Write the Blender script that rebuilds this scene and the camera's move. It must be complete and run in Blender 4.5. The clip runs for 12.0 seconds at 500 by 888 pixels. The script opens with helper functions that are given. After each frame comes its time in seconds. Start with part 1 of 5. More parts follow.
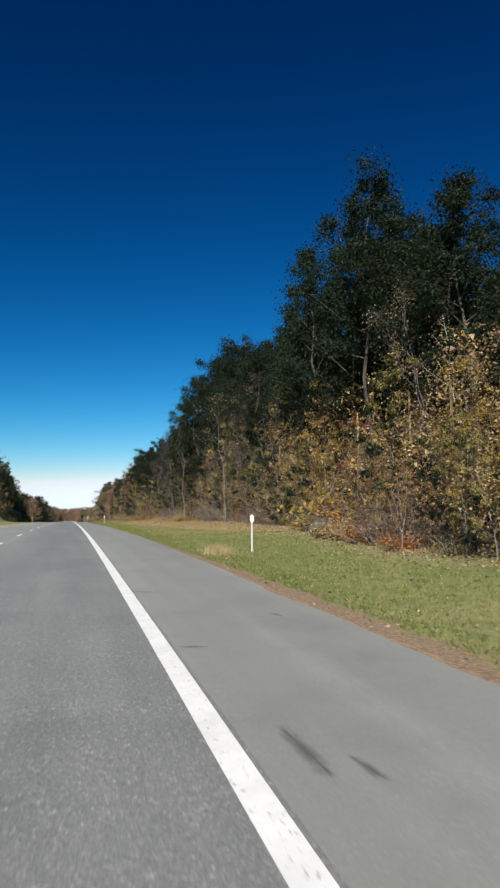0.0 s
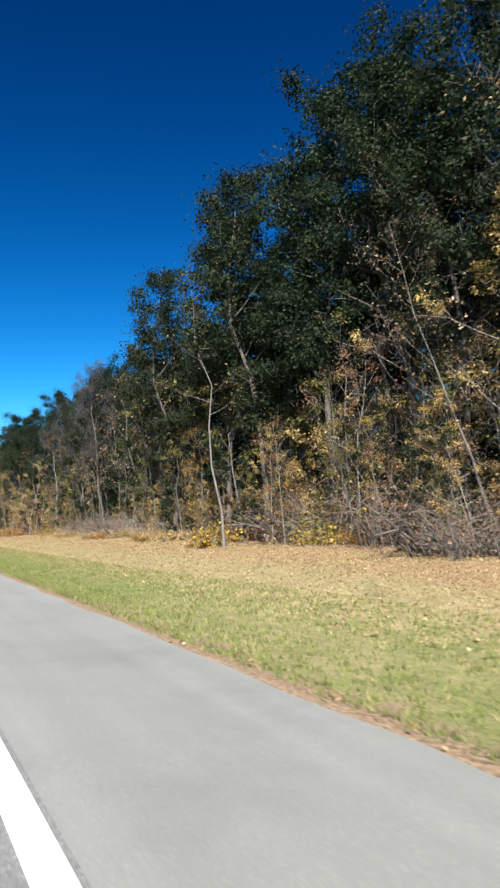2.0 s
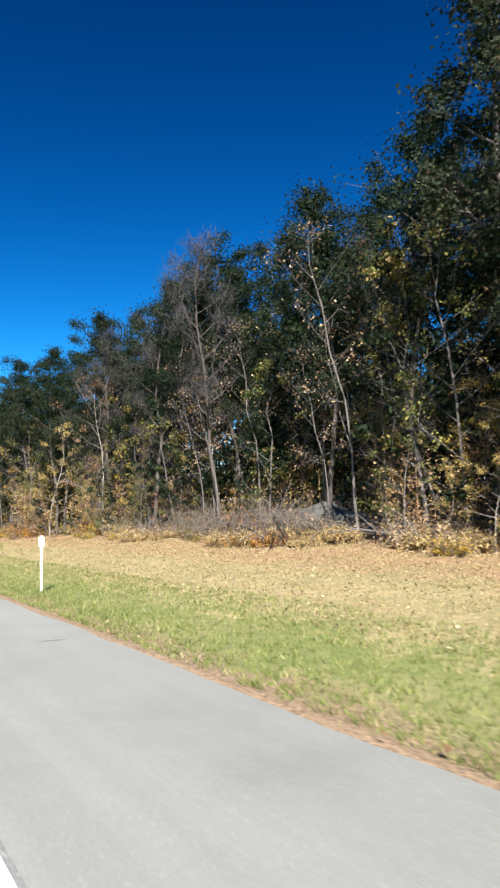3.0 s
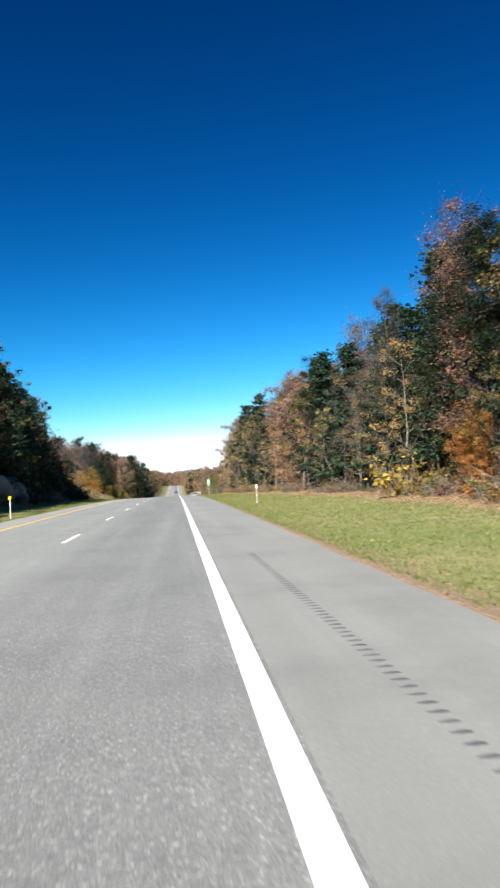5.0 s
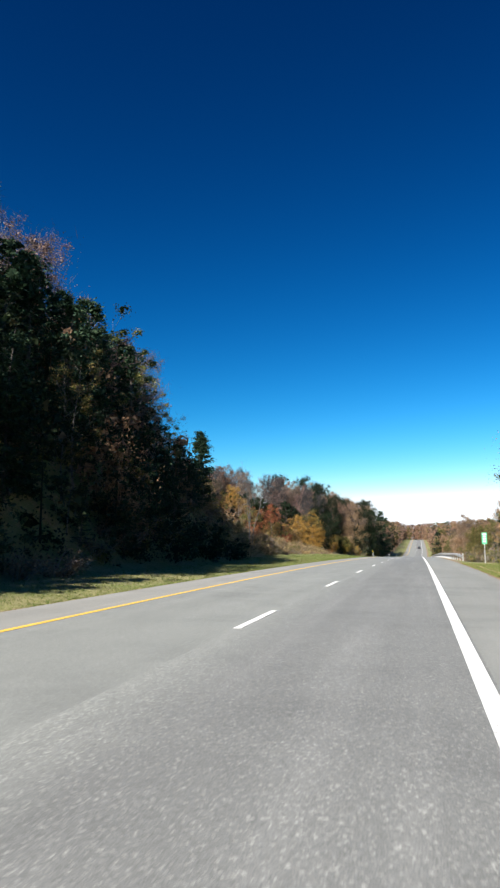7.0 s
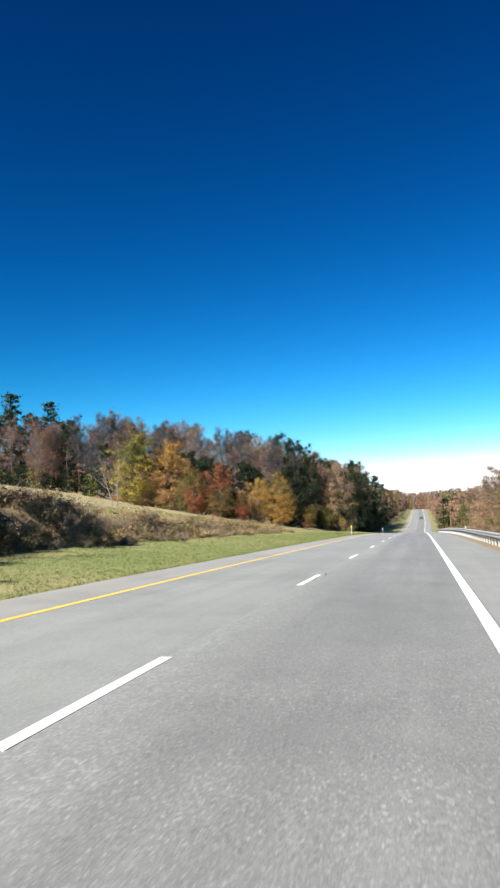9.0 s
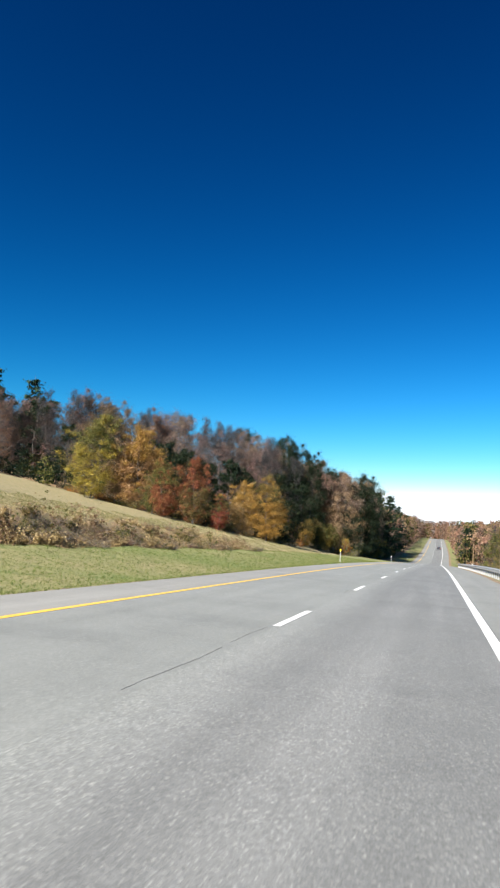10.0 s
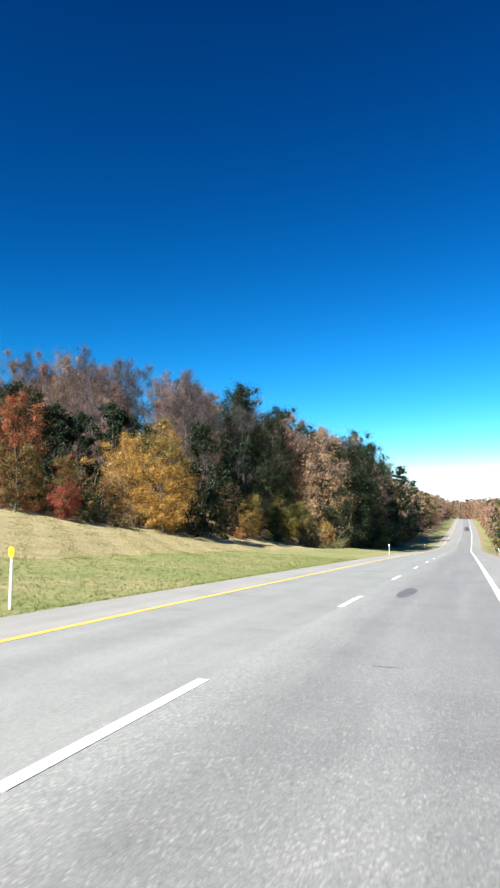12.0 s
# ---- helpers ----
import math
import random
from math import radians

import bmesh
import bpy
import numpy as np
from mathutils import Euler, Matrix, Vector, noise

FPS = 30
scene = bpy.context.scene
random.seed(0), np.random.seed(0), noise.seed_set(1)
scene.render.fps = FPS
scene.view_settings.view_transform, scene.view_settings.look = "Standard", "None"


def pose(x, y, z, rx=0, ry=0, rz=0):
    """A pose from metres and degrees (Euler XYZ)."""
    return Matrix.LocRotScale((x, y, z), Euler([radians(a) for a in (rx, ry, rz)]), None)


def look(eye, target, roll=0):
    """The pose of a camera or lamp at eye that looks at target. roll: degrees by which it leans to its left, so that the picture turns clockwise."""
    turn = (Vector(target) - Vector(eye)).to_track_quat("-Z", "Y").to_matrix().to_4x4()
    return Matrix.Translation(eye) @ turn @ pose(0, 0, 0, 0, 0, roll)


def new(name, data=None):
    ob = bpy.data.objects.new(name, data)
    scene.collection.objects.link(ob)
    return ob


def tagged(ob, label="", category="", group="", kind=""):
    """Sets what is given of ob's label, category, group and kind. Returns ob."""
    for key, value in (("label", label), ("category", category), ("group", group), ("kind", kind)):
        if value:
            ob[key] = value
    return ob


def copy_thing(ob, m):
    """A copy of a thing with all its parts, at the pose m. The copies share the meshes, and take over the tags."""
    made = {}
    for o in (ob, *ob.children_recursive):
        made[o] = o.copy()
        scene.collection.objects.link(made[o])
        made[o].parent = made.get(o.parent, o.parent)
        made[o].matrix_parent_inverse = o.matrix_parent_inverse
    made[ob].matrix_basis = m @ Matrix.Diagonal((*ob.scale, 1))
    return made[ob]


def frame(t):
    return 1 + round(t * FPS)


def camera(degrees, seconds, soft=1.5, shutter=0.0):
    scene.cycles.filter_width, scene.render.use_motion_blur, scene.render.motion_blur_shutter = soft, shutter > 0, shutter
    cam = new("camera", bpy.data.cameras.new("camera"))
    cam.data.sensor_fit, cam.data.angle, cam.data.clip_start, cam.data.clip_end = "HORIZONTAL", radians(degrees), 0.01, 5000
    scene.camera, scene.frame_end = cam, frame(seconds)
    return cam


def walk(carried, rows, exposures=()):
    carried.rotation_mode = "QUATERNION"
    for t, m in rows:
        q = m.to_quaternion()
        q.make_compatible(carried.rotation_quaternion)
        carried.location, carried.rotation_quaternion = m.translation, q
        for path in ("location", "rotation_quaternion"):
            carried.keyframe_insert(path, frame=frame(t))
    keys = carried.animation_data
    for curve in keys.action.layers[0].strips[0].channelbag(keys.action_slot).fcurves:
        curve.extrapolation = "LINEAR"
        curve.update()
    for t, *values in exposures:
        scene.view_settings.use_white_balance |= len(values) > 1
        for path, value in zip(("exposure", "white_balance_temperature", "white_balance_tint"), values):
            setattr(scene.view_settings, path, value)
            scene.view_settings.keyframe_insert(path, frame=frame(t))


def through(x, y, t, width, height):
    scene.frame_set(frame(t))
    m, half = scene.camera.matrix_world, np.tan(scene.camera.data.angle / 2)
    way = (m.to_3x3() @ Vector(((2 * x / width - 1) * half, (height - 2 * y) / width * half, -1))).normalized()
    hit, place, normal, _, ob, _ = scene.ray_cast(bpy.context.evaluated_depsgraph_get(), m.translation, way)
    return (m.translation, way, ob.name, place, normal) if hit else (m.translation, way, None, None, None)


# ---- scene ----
import itertools

# ---------------------------------------------------------------- camera
cam = camera(38.56, 12.0, soft=2.3, shutter=0.05)
PATH = [
    (0.0, pose(-0.95, -0.04, 1.48, 96.22, 0.45, -14.04)),
    (0.5, pose(-0.86, 14.11, 1.84, 95.36, 0.02, -20.05)),
    (1.0, pose(-0.77, 28.52, 2.14, 96.01, -0.46, -22.56)),
    (1.5, pose(-0.78, 42.51, 2.33, 96.19, -0.38, -25.97)),
    (2.0, pose(-0.67, 56.76, 2.50, 96.42, 1.55, -26.88)),
    (2.5, pose(-0.64, 70.97, 2.62, 96.45, 2.17, -28.78)),
    (3.0, pose(-0.64, 85.32, 2.72, 96.05, 1.76, -30.77)),
    (3.2, pose(-0.70, 90.75, 2.75, 95.10, 0.19, -31.07)),
    (4.8, pose(-0.50, 136.25, 3.02, 91.81, -0.01, -17.48)),
    (5.0, pose(-0.53, 142.12, 3.06, 93.11, 3.11, -5.92)),
    (5.2, pose(-0.55, 147.65, 3.09, 90.85, 2.17, 4.13)),
    (5.5, pose(-0.60, 156.32, 3.14, 87.81, 2.18, 11.56)),
    (6.0, pose(-0.55, 170.37, 3.21, 91.09, 2.41, 17.04)),
    (6.5, pose(-0.59, 184.71, 3.27, 94.10, 1.68, 14.01)),
    (6.7, pose(-0.60, 190.45, 3.29, 95.91, 0.34, 13.31)),
    (8.3, pose(-0.78, 235.54, 3.21, 99.88, -0.13, 12.80)),
    (8.5, pose(-0.80, 241.34, 3.17, 97.20, 1.18, 14.17)),
    (9.0, pose(-0.87, 255.35, 3.04, 95.64, 1.27, 13.34)),
    (9.5, pose(-0.97, 269.74, 2.90, 94.45, -1.77, 12.94)),
    (10.0, pose(-1.03, 283.90, 2.71, 96.64, -4.22, 14.64)),
    (10.5, pose(-1.00, 298.18, 2.50, 95.08, -1.30, 17.61)),
    (11.0, pose(-0.92, 312.64, 2.28, 97.38, 1.94, 15.23)),
    (11.5, pose(-0.88, 326.80, 2.04, 97.50, 1.48, 15.20)),
    (12.0, pose(-0.90, 340.82, 1.85, 96.13, -0.45, 16.68)),
]
walk(cam, PATH, exposures=[(0.0, 0.6), (1.5, 1.25), (3.2, 1.65), (4.8, 1.45), (5.5, 1.1), (6.7, 1.15), (8.3, 1.6), (9.5, 1.3), (10.5, 1.38), (11.0, 1.52), (12.0, 1.74)])

# ---------------------------------------------------------------- light
SUN_AZ, SUN_EL = 205.0, 38.0          # clockwise from the road's heading; degrees above the horizon
world = bpy.data.worlds.new("sky")
scene.world = world
world.use_nodes = True
wn = world.node_tree
sky = wn.nodes.new("ShaderNodeTexSky")
sky.sky_type = "NISHITA"
sky.sun_disc = False
sky.sun_elevation, sky.sun_rotation = radians(SUN_EL), radians(SUN_AZ)
sky.altitude, sky.air_density, sky.dust_density, sky.ozone_density = 300, 1.0, 0.3, 3.0
# clear, dry autumn air: a deep blue that pales to white at the horizon
split, join = wn.nodes.new("ShaderNodeSeparateColor"), wn.nodes.new("ShaderNodeCombineColor")
wn.links.new(sky.outputs["Color"], split.inputs["Color"])
tone = {}
for channel, gain, power in (("Red", 0.223, 4.3), ("Green", 0.262, 2.1), ("Blue", 0.276, 1.9)):
    scaled, deep = wn.nodes.new("ShaderNodeMath"), wn.nodes.new("ShaderNodeMath")
    scaled.operation, deep.operation = "MULTIPLY", "POWER"
    scaled.inputs[1].default_value, deep.inputs[1].default_value = gain, power
    wn.links.new(split.outputs[channel], scaled.inputs[0])
    wn.links.new(scaled.outputs["Value"], deep.inputs[0])
    tone[channel] = deep.outputs["Value"]
for channel, limit, share in (("Red", "MINIMUM", 0.9), ("Blue", "MAXIMUM", 1.07)):      # never warmer than white
    cap, level = wn.nodes.new("ShaderNodeMath"), wn.nodes.new("ShaderNodeMath")
    cap.operation, level.operation = limit, "MULTIPLY"
    level.inputs[1].default_value = share
    wn.links.new(tone["Green"], level.inputs[0])
    wn.links.new(tone[channel], cap.inputs[0])
    wn.links.new(level.outputs["Value"], cap.inputs[1])
    wn.links.new(cap.outputs["Value"], join.inputs[channel])
wn.links.new(tone["Green"], join.inputs["Green"])
wn.links.new(join.outputs["Color"], wn.nodes["Background"].inputs["Color"])
wn.nodes["Background"].inputs["Strength"].default_value = 0.12

sun = new("sun", bpy.data.lights.new("sun", "SUN"))
sun.data.energy, sun.data.angle, sun.data.color = 5.0, radians(0.5), (1.0, 0.955, 0.89)
sx, sy, sz = math.sin(radians(SUN_AZ)) * math.cos(radians(SUN_EL)), math.cos(radians(SUN_AZ)) * math.cos(radians(SUN_EL)), math.sin(radians(SUN_EL))
sun.matrix_world = look((sx * 100, sy * 100, sz * 100), (0, 0, 0))


# ---------------------------------------------------------------- materials
def blank(name):
    m = bpy.data.materials.new(name)
    m.use_nodes = True
    return m, m.node_tree, m.node_tree.nodes["Principled BSDF"]


def noise_node(nt, vec, scale, detail=4.0, rough=0.6):
    n = nt.nodes.new("ShaderNodeTexNoise")
    n.inputs["Scale"].default_value, n.inputs["Detail"].default_value, n.inputs["Roughness"].default_value = scale, detail, rough
    if vec is not None:
        nt.links.new(vec, n.inputs["Vector"])
    return n.outputs["Fac"]


def ramp_node(nt, fac, stops):
    r = nt.nodes.new("ShaderNodeValToRGB")
    el = r.color_ramp.elements
    while len(el) < len(stops):
        el.new(0.5)
    for e, (at, c) in zip(el, stops):
        e.position, e.color = at, (*c, 1)
    nt.links.new(fac, r.inputs["Fac"])
    return r.outputs["Color"]


def mix_node(nt, fac, a, b, mode="MIX"):
    n = nt.nodes.new("ShaderNodeMix")
    n.data_type, n.blend_type = "RGBA", mode
    for sock, val in ((n.inputs["Factor"], fac), (n.inputs["A"], a), (n.inputs["B"], b)):
        if isinstance(val, (int, float)):
            sock.default_value = val
        elif isinstance(val, tuple):
            sock.default_value = (*val, 1)
        else:
            nt.links.new(val, sock)
    return n.outputs["Result"]


def place_node(nt, sx=1.0, sy=1.0, sz=1.0):
    g = nt.nodes.new("ShaderNodeNewGeometry")
    m = nt.nodes.new("ShaderNodeMapping")
    m.inputs["Scale"].default_value = (sx, sy, sz)
    nt.links.new(g.outputs["Position"], m.inputs["Vector"])
    return m.outputs["Vector"]


def bump_node(nt, bsdf, height, strength, dist):
    b = nt.nodes.new("ShaderNodeBump")
    b.inputs["Strength"].default_value, b.inputs["Distance"].default_value = strength, dist
    nt.links.new(height, b.inputs["Height"])
    nt.links.new(b.outputs["Normal"], bsdf.inputs["Normal"])


def asphalt(name, lo, hi, grain, contrast, seam=None):
    """Worn asphalt: aggregate speckle, wheel-track wear along the road, stains."""
    m, nt, b = blank(name)
    p = place_node(nt)
    fine = noise_node(nt, p, grain, 1.5, 0.6)
    stone = noise_node(nt, p, grain * 0.5, 0.0, 0.5)
    long_wear = noise_node(nt, place_node(nt, 1.3, 0.05, 1.0), 1.0, 5.0, 0.6)
    blotch = noise_node(nt, p, 0.45, 5.0, 0.65)
    base = ramp_node(nt, long_wear, [(0.3, tuple(v * 0.92 for v in lo)), (0.5, lo), (0.72, hi)])
    base = mix_node(nt, 0.55, base, ramp_node(nt, blotch, [(0.3, (0.72, 0.72, 0.73)), (0.5, (1, 1, 1)), (0.75, (1.12, 1.11, 1.1))]), "MULTIPLY")
    if seam:
        side, edge, far = nt.nodes.new("ShaderNodeSeparateXYZ"), nt.nodes.new("ShaderNodeMath"), nt.nodes.new("ShaderNodeMapRange")
        nt.links.new(p, side.inputs["Vector"])
        edge.operation = "MULTIPLY_ADD"
        nt.links.new(noise_node(nt, p, 3.5, 6.0, 0.8), edge.inputs[0])
        edge.inputs[1].default_value = 1.6
        nt.links.new(side.outputs["X"], edge.inputs[2])
        far.inputs["From Min"].default_value, far.inputs["From Max"].default_value = seam[0] + 0.8, seam[1] + 0.8
        nt.links.new(edge.outputs["Value"], far.inputs["Value"])
        other = ramp_node(nt, long_wear, [(0.3, tuple(v * 0.95 for v in seam[2])), (0.7, seam[3])])
        base = mix_node(nt, far.outputs["Result"], other, base)
    d, l = 1.0 - contrast, 1.0 + contrast
    base = mix_node(nt, 1.0, base, ramp_node(nt, fine, [(0.34, (d, d, d)), (0.5, (1, 1, 1)), (0.66, (l, l, l))]), "MULTIPLY")
    base = mix_node(nt, contrast * 1.6, base, ramp_node(nt, stone, [(0.24, (0.7, 0.7, 0.7)), (0.36, (1, 1, 1)), (0.66, (1.0, 1.0, 1.0)), (0.74, (2.6, 2.55, 2.45))]), "MULTIPLY")
    clump = noise_node(nt, p, grain * 0.26, 2.0, 0.7)
    k = contrast * 0.55
    base = mix_node(nt, 1.0, base, ramp_node(nt, clump, [(0.32, (1 - k, 1 - k, 1 - k)), (0.5, (1, 1, 1)), (0.68, (1 + k, 1 + k, 1 + k))]), "MULTIPLY")
    nt.links.new(base, b.inputs["Base Color"])
    b.inputs["Roughness"].default_value = 0.82
    bump_node(nt, b, fine, 0.35, 0.006)
    return m


def plain(name, colour, rough=0.6, scale=6.0, vary=0.18, metal=0.0, bump=0.0):
    m, nt, b = blank(name)
    p = place_node(nt)
    n1, n2 = noise_node(nt, p, scale, 5.0, 0.65), noise_node(nt, p, scale * 9, 3.0, 0.6)
    lo, hi = tuple(c * (1 - vary) for c in colour), tuple(min(1, c * (1 + vary)) for c in colour)
    c = ramp_node(nt, n1, [(0.3, lo), (0.7, hi)])
    c = mix_node(nt, 0.5, c, ramp_node(nt, n2, [(0.35, (0.85, 0.85, 0.85)), (0.65, (1.1, 1.1, 1.1))]), "MULTIPLY")
    nt.links.new(c, b.inputs["Base Color"])
    b.inputs["Roughness"].default_value, b.inputs["Metallic"].default_value = rough, metal
    if bump:
        bump_node(nt, b, n2, 0.5, bump)
    return m


def road_paint(name, colour):
    """Line paint, worn through to the asphalt in flecks."""
    m, nt, b = blank(name)
    p = place_node(nt)
    wear, fleck = noise_node(nt, p, 3.0, 5.0, 0.7), noise_node(nt, p, 60.0, 2.0, 0.6)
    c = ramp_node(nt, wear, [(0.25, tuple(v * 0.8 for v in colour)), (0.6, colour)])
    c = mix_node(nt, ramp_node(nt, fleck, [(0.66, (0, 0, 0)), (0.74, (0.6, 0.6, 0.6))]), c, (0.2, 0.2, 0.2))
    chip = noise_node(nt, place_node(nt, 1.0, 0.5, 1.0), 26.0, 3.0, 0.75)
    c = mix_node(nt, ramp_node(nt, chip, [(0.63, (0, 0, 0)), (0.67, (0.85, 0.85, 0.85))]), c, (0.17, 0.17, 0.17))
    nt.links.new(c, b.inputs["Base Color"])
    b.inputs["Roughness"].default_value = 0.7
    bump_node(nt, b, fleck, 0.3, 0.004)
    return m


def tar_stain():
    """Old tar and rubber rubbed into the asphalt: thick in the middle, broken up towards its rim."""
    m, nt, b = blank("rubbed_tar")
    p = place_node(nt)
    a = nt.nodes.new("ShaderNodeAttribute")
    a.attribute_name = "thick"
    add, fade = nt.nodes.new("ShaderNodeMath"), nt.nodes.new("ShaderNodeMapRange")
    add.operation = "ADD"
    nt.links.new(a.outputs["Fac"], add.inputs[0])
    nt.links.new(noise_node(nt, p, 14.0, 5.0, 0.75), add.inputs[1])
    fade.inputs["From Min"].default_value, fade.inputs["From Max"].default_value, fade.inputs["To Max"].default_value = 0.62, 1.35, 0.5
    nt.links.new(add.outputs["Value"], fade.inputs["Value"])
    nt.links.new(fade.outputs["Result"], b.inputs["Alpha"])
    nt.links.new(ramp_node(nt, noise_node(nt, p, 60.0, 3.0, 0.6), [(0.3, (0.055, 0.055, 0.058)), (0.7, (0.095, 0.095, 0.097))]), b.inputs["Base Color"])
    b.inputs["Roughness"].default_value = 0.8
    return m


def foliage(name, stops, through=0.35, shift=0.06):
    """Leaves: each leaf its own shade, each tree a little different."""
    m, nt, b = blank(name)
    g = nt.nodes.new("ShaderNodeNewGeometry")
    o = nt.nodes.new("ShaderNodeObjectInfo")
    c = ramp_node(nt, g.outputs["Random Per Island"], stops)
    hs = nt.nodes.new("ShaderNodeHueSaturation")
    hue = nt.nodes.new("ShaderNodeMapRange")
    hue.inputs["To Min"].default_value, hue.inputs["To Max"].default_value = 0.5 - shift / 2, 0.5 + shift / 2
    nt.links.new(o.outputs["Random"], hue.inputs["Value"])
    nt.links.new(hue.outputs["Result"], hs.inputs["Hue"])
    nt.links.new(c, hs.inputs["Color"])
    mottle = noise_node(nt, place_node(nt), 5.0, 3.0, 0.7)
    c = mix_node(nt, 1.0, hs.outputs["Color"], ramp_node(nt, mottle, [(0.33, (0.5, 0.5, 0.5)), (0.5, (1, 1, 1)), (0.68, (1.3, 1.3, 1.3))]), "MULTIPLY")
    nt.links.new(c, b.inputs["Base Color"])
    b.inputs["Roughness"].default_value, b.inputs["Specular IOR Level"].default_value = 0.7, 0.22
    t = nt.nodes.new("ShaderNodeBsdfTranslucent")
    nt.links.new(c, t.inputs["Color"])
    mx = nt.nodes.new("ShaderNodeMixShader")
    mx.inputs["Fac"].default_value = through
    nt.links.new(b.outputs["BSDF"], mx.inputs[1])
    nt.links.new(t.outputs["BSDF"], mx.inputs[2])
    nt.links.new(mx.outputs["Shader"], nt.nodes["Material Output"].inputs["Surface"])
    return m


def bark(name, lo, hi, stretch=6.0):
    m, nt, b = blank(name)
    p = place_node(nt, stretch, stretch, 1.0)
    n = noise_node(nt, p, 2.2, 6.0, 0.7)
    nt.links.new(ramp_node(nt, n, [(0.3, lo), (0.68, hi)]), b.inputs["Base Color"])
    b.inputs["Roughness"].default_value = 0.9
    bump_node(nt, b, n, 0.6, 0.03)
    return m


def ground_cover():
    """Mown grass, bare brown edge of the pavement, leaf litter and rough soil, mixed by the mesh's cover values."""
    m, nt, b = blank("ground_cover")
    p = place_node(nt)
    big, mid, fine = noise_node(nt, p, 0.12, 5.0, 0.6), noise_node(nt, p, 1.1, 5.0, 0.7), noise_node(nt, p, 22.0, 3.0, 0.7)
    tuft = noise_node(nt, p, 7.0, 4.0, 0.75)
    mid2 = mix_node(nt, 0.55, mid, tuft)
    grass = ramp_node(nt, mid2, [(0.3, (0.085, 0.118, 0.024)), (0.5, (0.142, 0.170, 0.042)), (0.68, (0.24, 0.22, 0.082))])
    dry = ramp_node(nt, mid2, [(0.32, (0.13, 0.125, 0.045)), (0.48, (0.25, 0.21, 0.095)), (0.64, (0.38, 0.30, 0.165))])
    litter = ramp_node(nt, fine, [(0.32, (0.10, 0.055, 0.022)), (0.5, (0.26, 0.16, 0.075)), (0.66, (0.46, 0.34, 0.19))])
    soil = ramp_node(nt, fine, [(0.35, (0.13, 0.085, 0.05)), (0.65, (0.32, 0.222, 0.135))])

    def cover(key):
        a = nt.nodes.new("ShaderNodeAttribute")
        a.attribute_name = key
        add = nt.nodes.new("ShaderNodeMath")
        add.operation = "MULTIPLY_ADD"
        nt.links.new(mid, add.inputs[0])
        add.inputs[1].default_value = 1.1
        nt.links.new(a.outputs["Fac"], add.inputs[2])
        r = nt.nodes.new("ShaderNodeMapRange")
        r.inputs["From Min"].default_value, r.inputs["From Max"].default_value = 0.92, 1.22
        nt.links.new(add.outputs["Value"], r.inputs["Value"])
        return r.outputs["Result"]

    c = mix_node(nt, ramp_node(nt, big, [(0.42, (0, 0, 0)), (0.62, (0.75, 0.75, 0.75))]), grass, dry)
    c = mix_node(nt, cover("dry"), c, dry)
    c = mix_node(nt, cover("litter"), c, litter)
    c = mix_node(nt, cover("soil"), c, soil)
    c = mix_node(nt, 0.6, c, ramp_node(nt, fine, [(0.3, (0.7, 0.7, 0.7)), (0.7, (1.2, 1.2, 1.2))]), "MULTIPLY")
    nt.links.new(c, b.inputs["Base Color"])
    b.inputs["Roughness"].default_value = 0.95
    bump_node(nt, b, fine, 0.7, 0.06)
    return m


LANE = asphalt("lane_asphalt", (0.149, 0.153, 0.148), (0.180, 0.184, 0.178), 88.0, 0.27, (-3.7, -2.6, (0.188, 0.196, 0.184), (0.214, 0.222, 0.209)))
PASSING = asphalt("passing_lane_asphalt", (0.188, 0.196, 0.184), (0.216, 0.224, 0.211), 95.0, 0.16)
SHOULDER = asphalt("shoulder_asphalt", (0.190, 0.195, 0.182), (0.220, 0.224, 0.210), 110.0, 0.07)
LEFT_SHOULDER = asphalt("left_shoulder_asphalt", (0.222, 0.220, 0.203), (0.260, 0.256, 0.236), 110.0, 0.08)
# tar colour; on the rumble strip ovals it stands for shade in the recesses
TAR_AND_GROOVE_SHADE = plain("tar_patch", (0.085, 0.085, 0.088), 0.75, 3.0, 0.25)
STAIN = tar_stain()
CRACK = plain("dark_crack", (0.193, 0.199, 0.189), 0.85, 3.0, 0.3)
WHITE_LINE = road_paint("white_line_paint", (0.68, 0.68, 0.66))
YELLOW_LINE = road_paint("yellow_line_paint", (0.72, 0.45, 0.06))
GROUND = ground_cover()
BARK_GREY = bark("grey_bark", (0.05, 0.044, 0.040), (0.16, 0.146, 0.134))
BARK_PALE = bark("pale_bark", (0.11, 0.095, 0.08), (0.30, 0.265, 0.225))
BARK_BIRCH = bark("birch_bark", (0.28, 0.25, 0.21), (0.62, 0.58, 0.52), 2.0)
BARK_DARK = bark("dark_bark", (0.035, 0.03, 0.026), (0.11, 0.092, 0.078))
BRUSH_TWIG = plain("brush_twig_bark", (0.125, 0.10, 0.076), 0.9, 2.0, 0.4)
TWIG = plain("twig_bark", (0.040, 0.036, 0.037), 0.9, 2.0, 0.3)
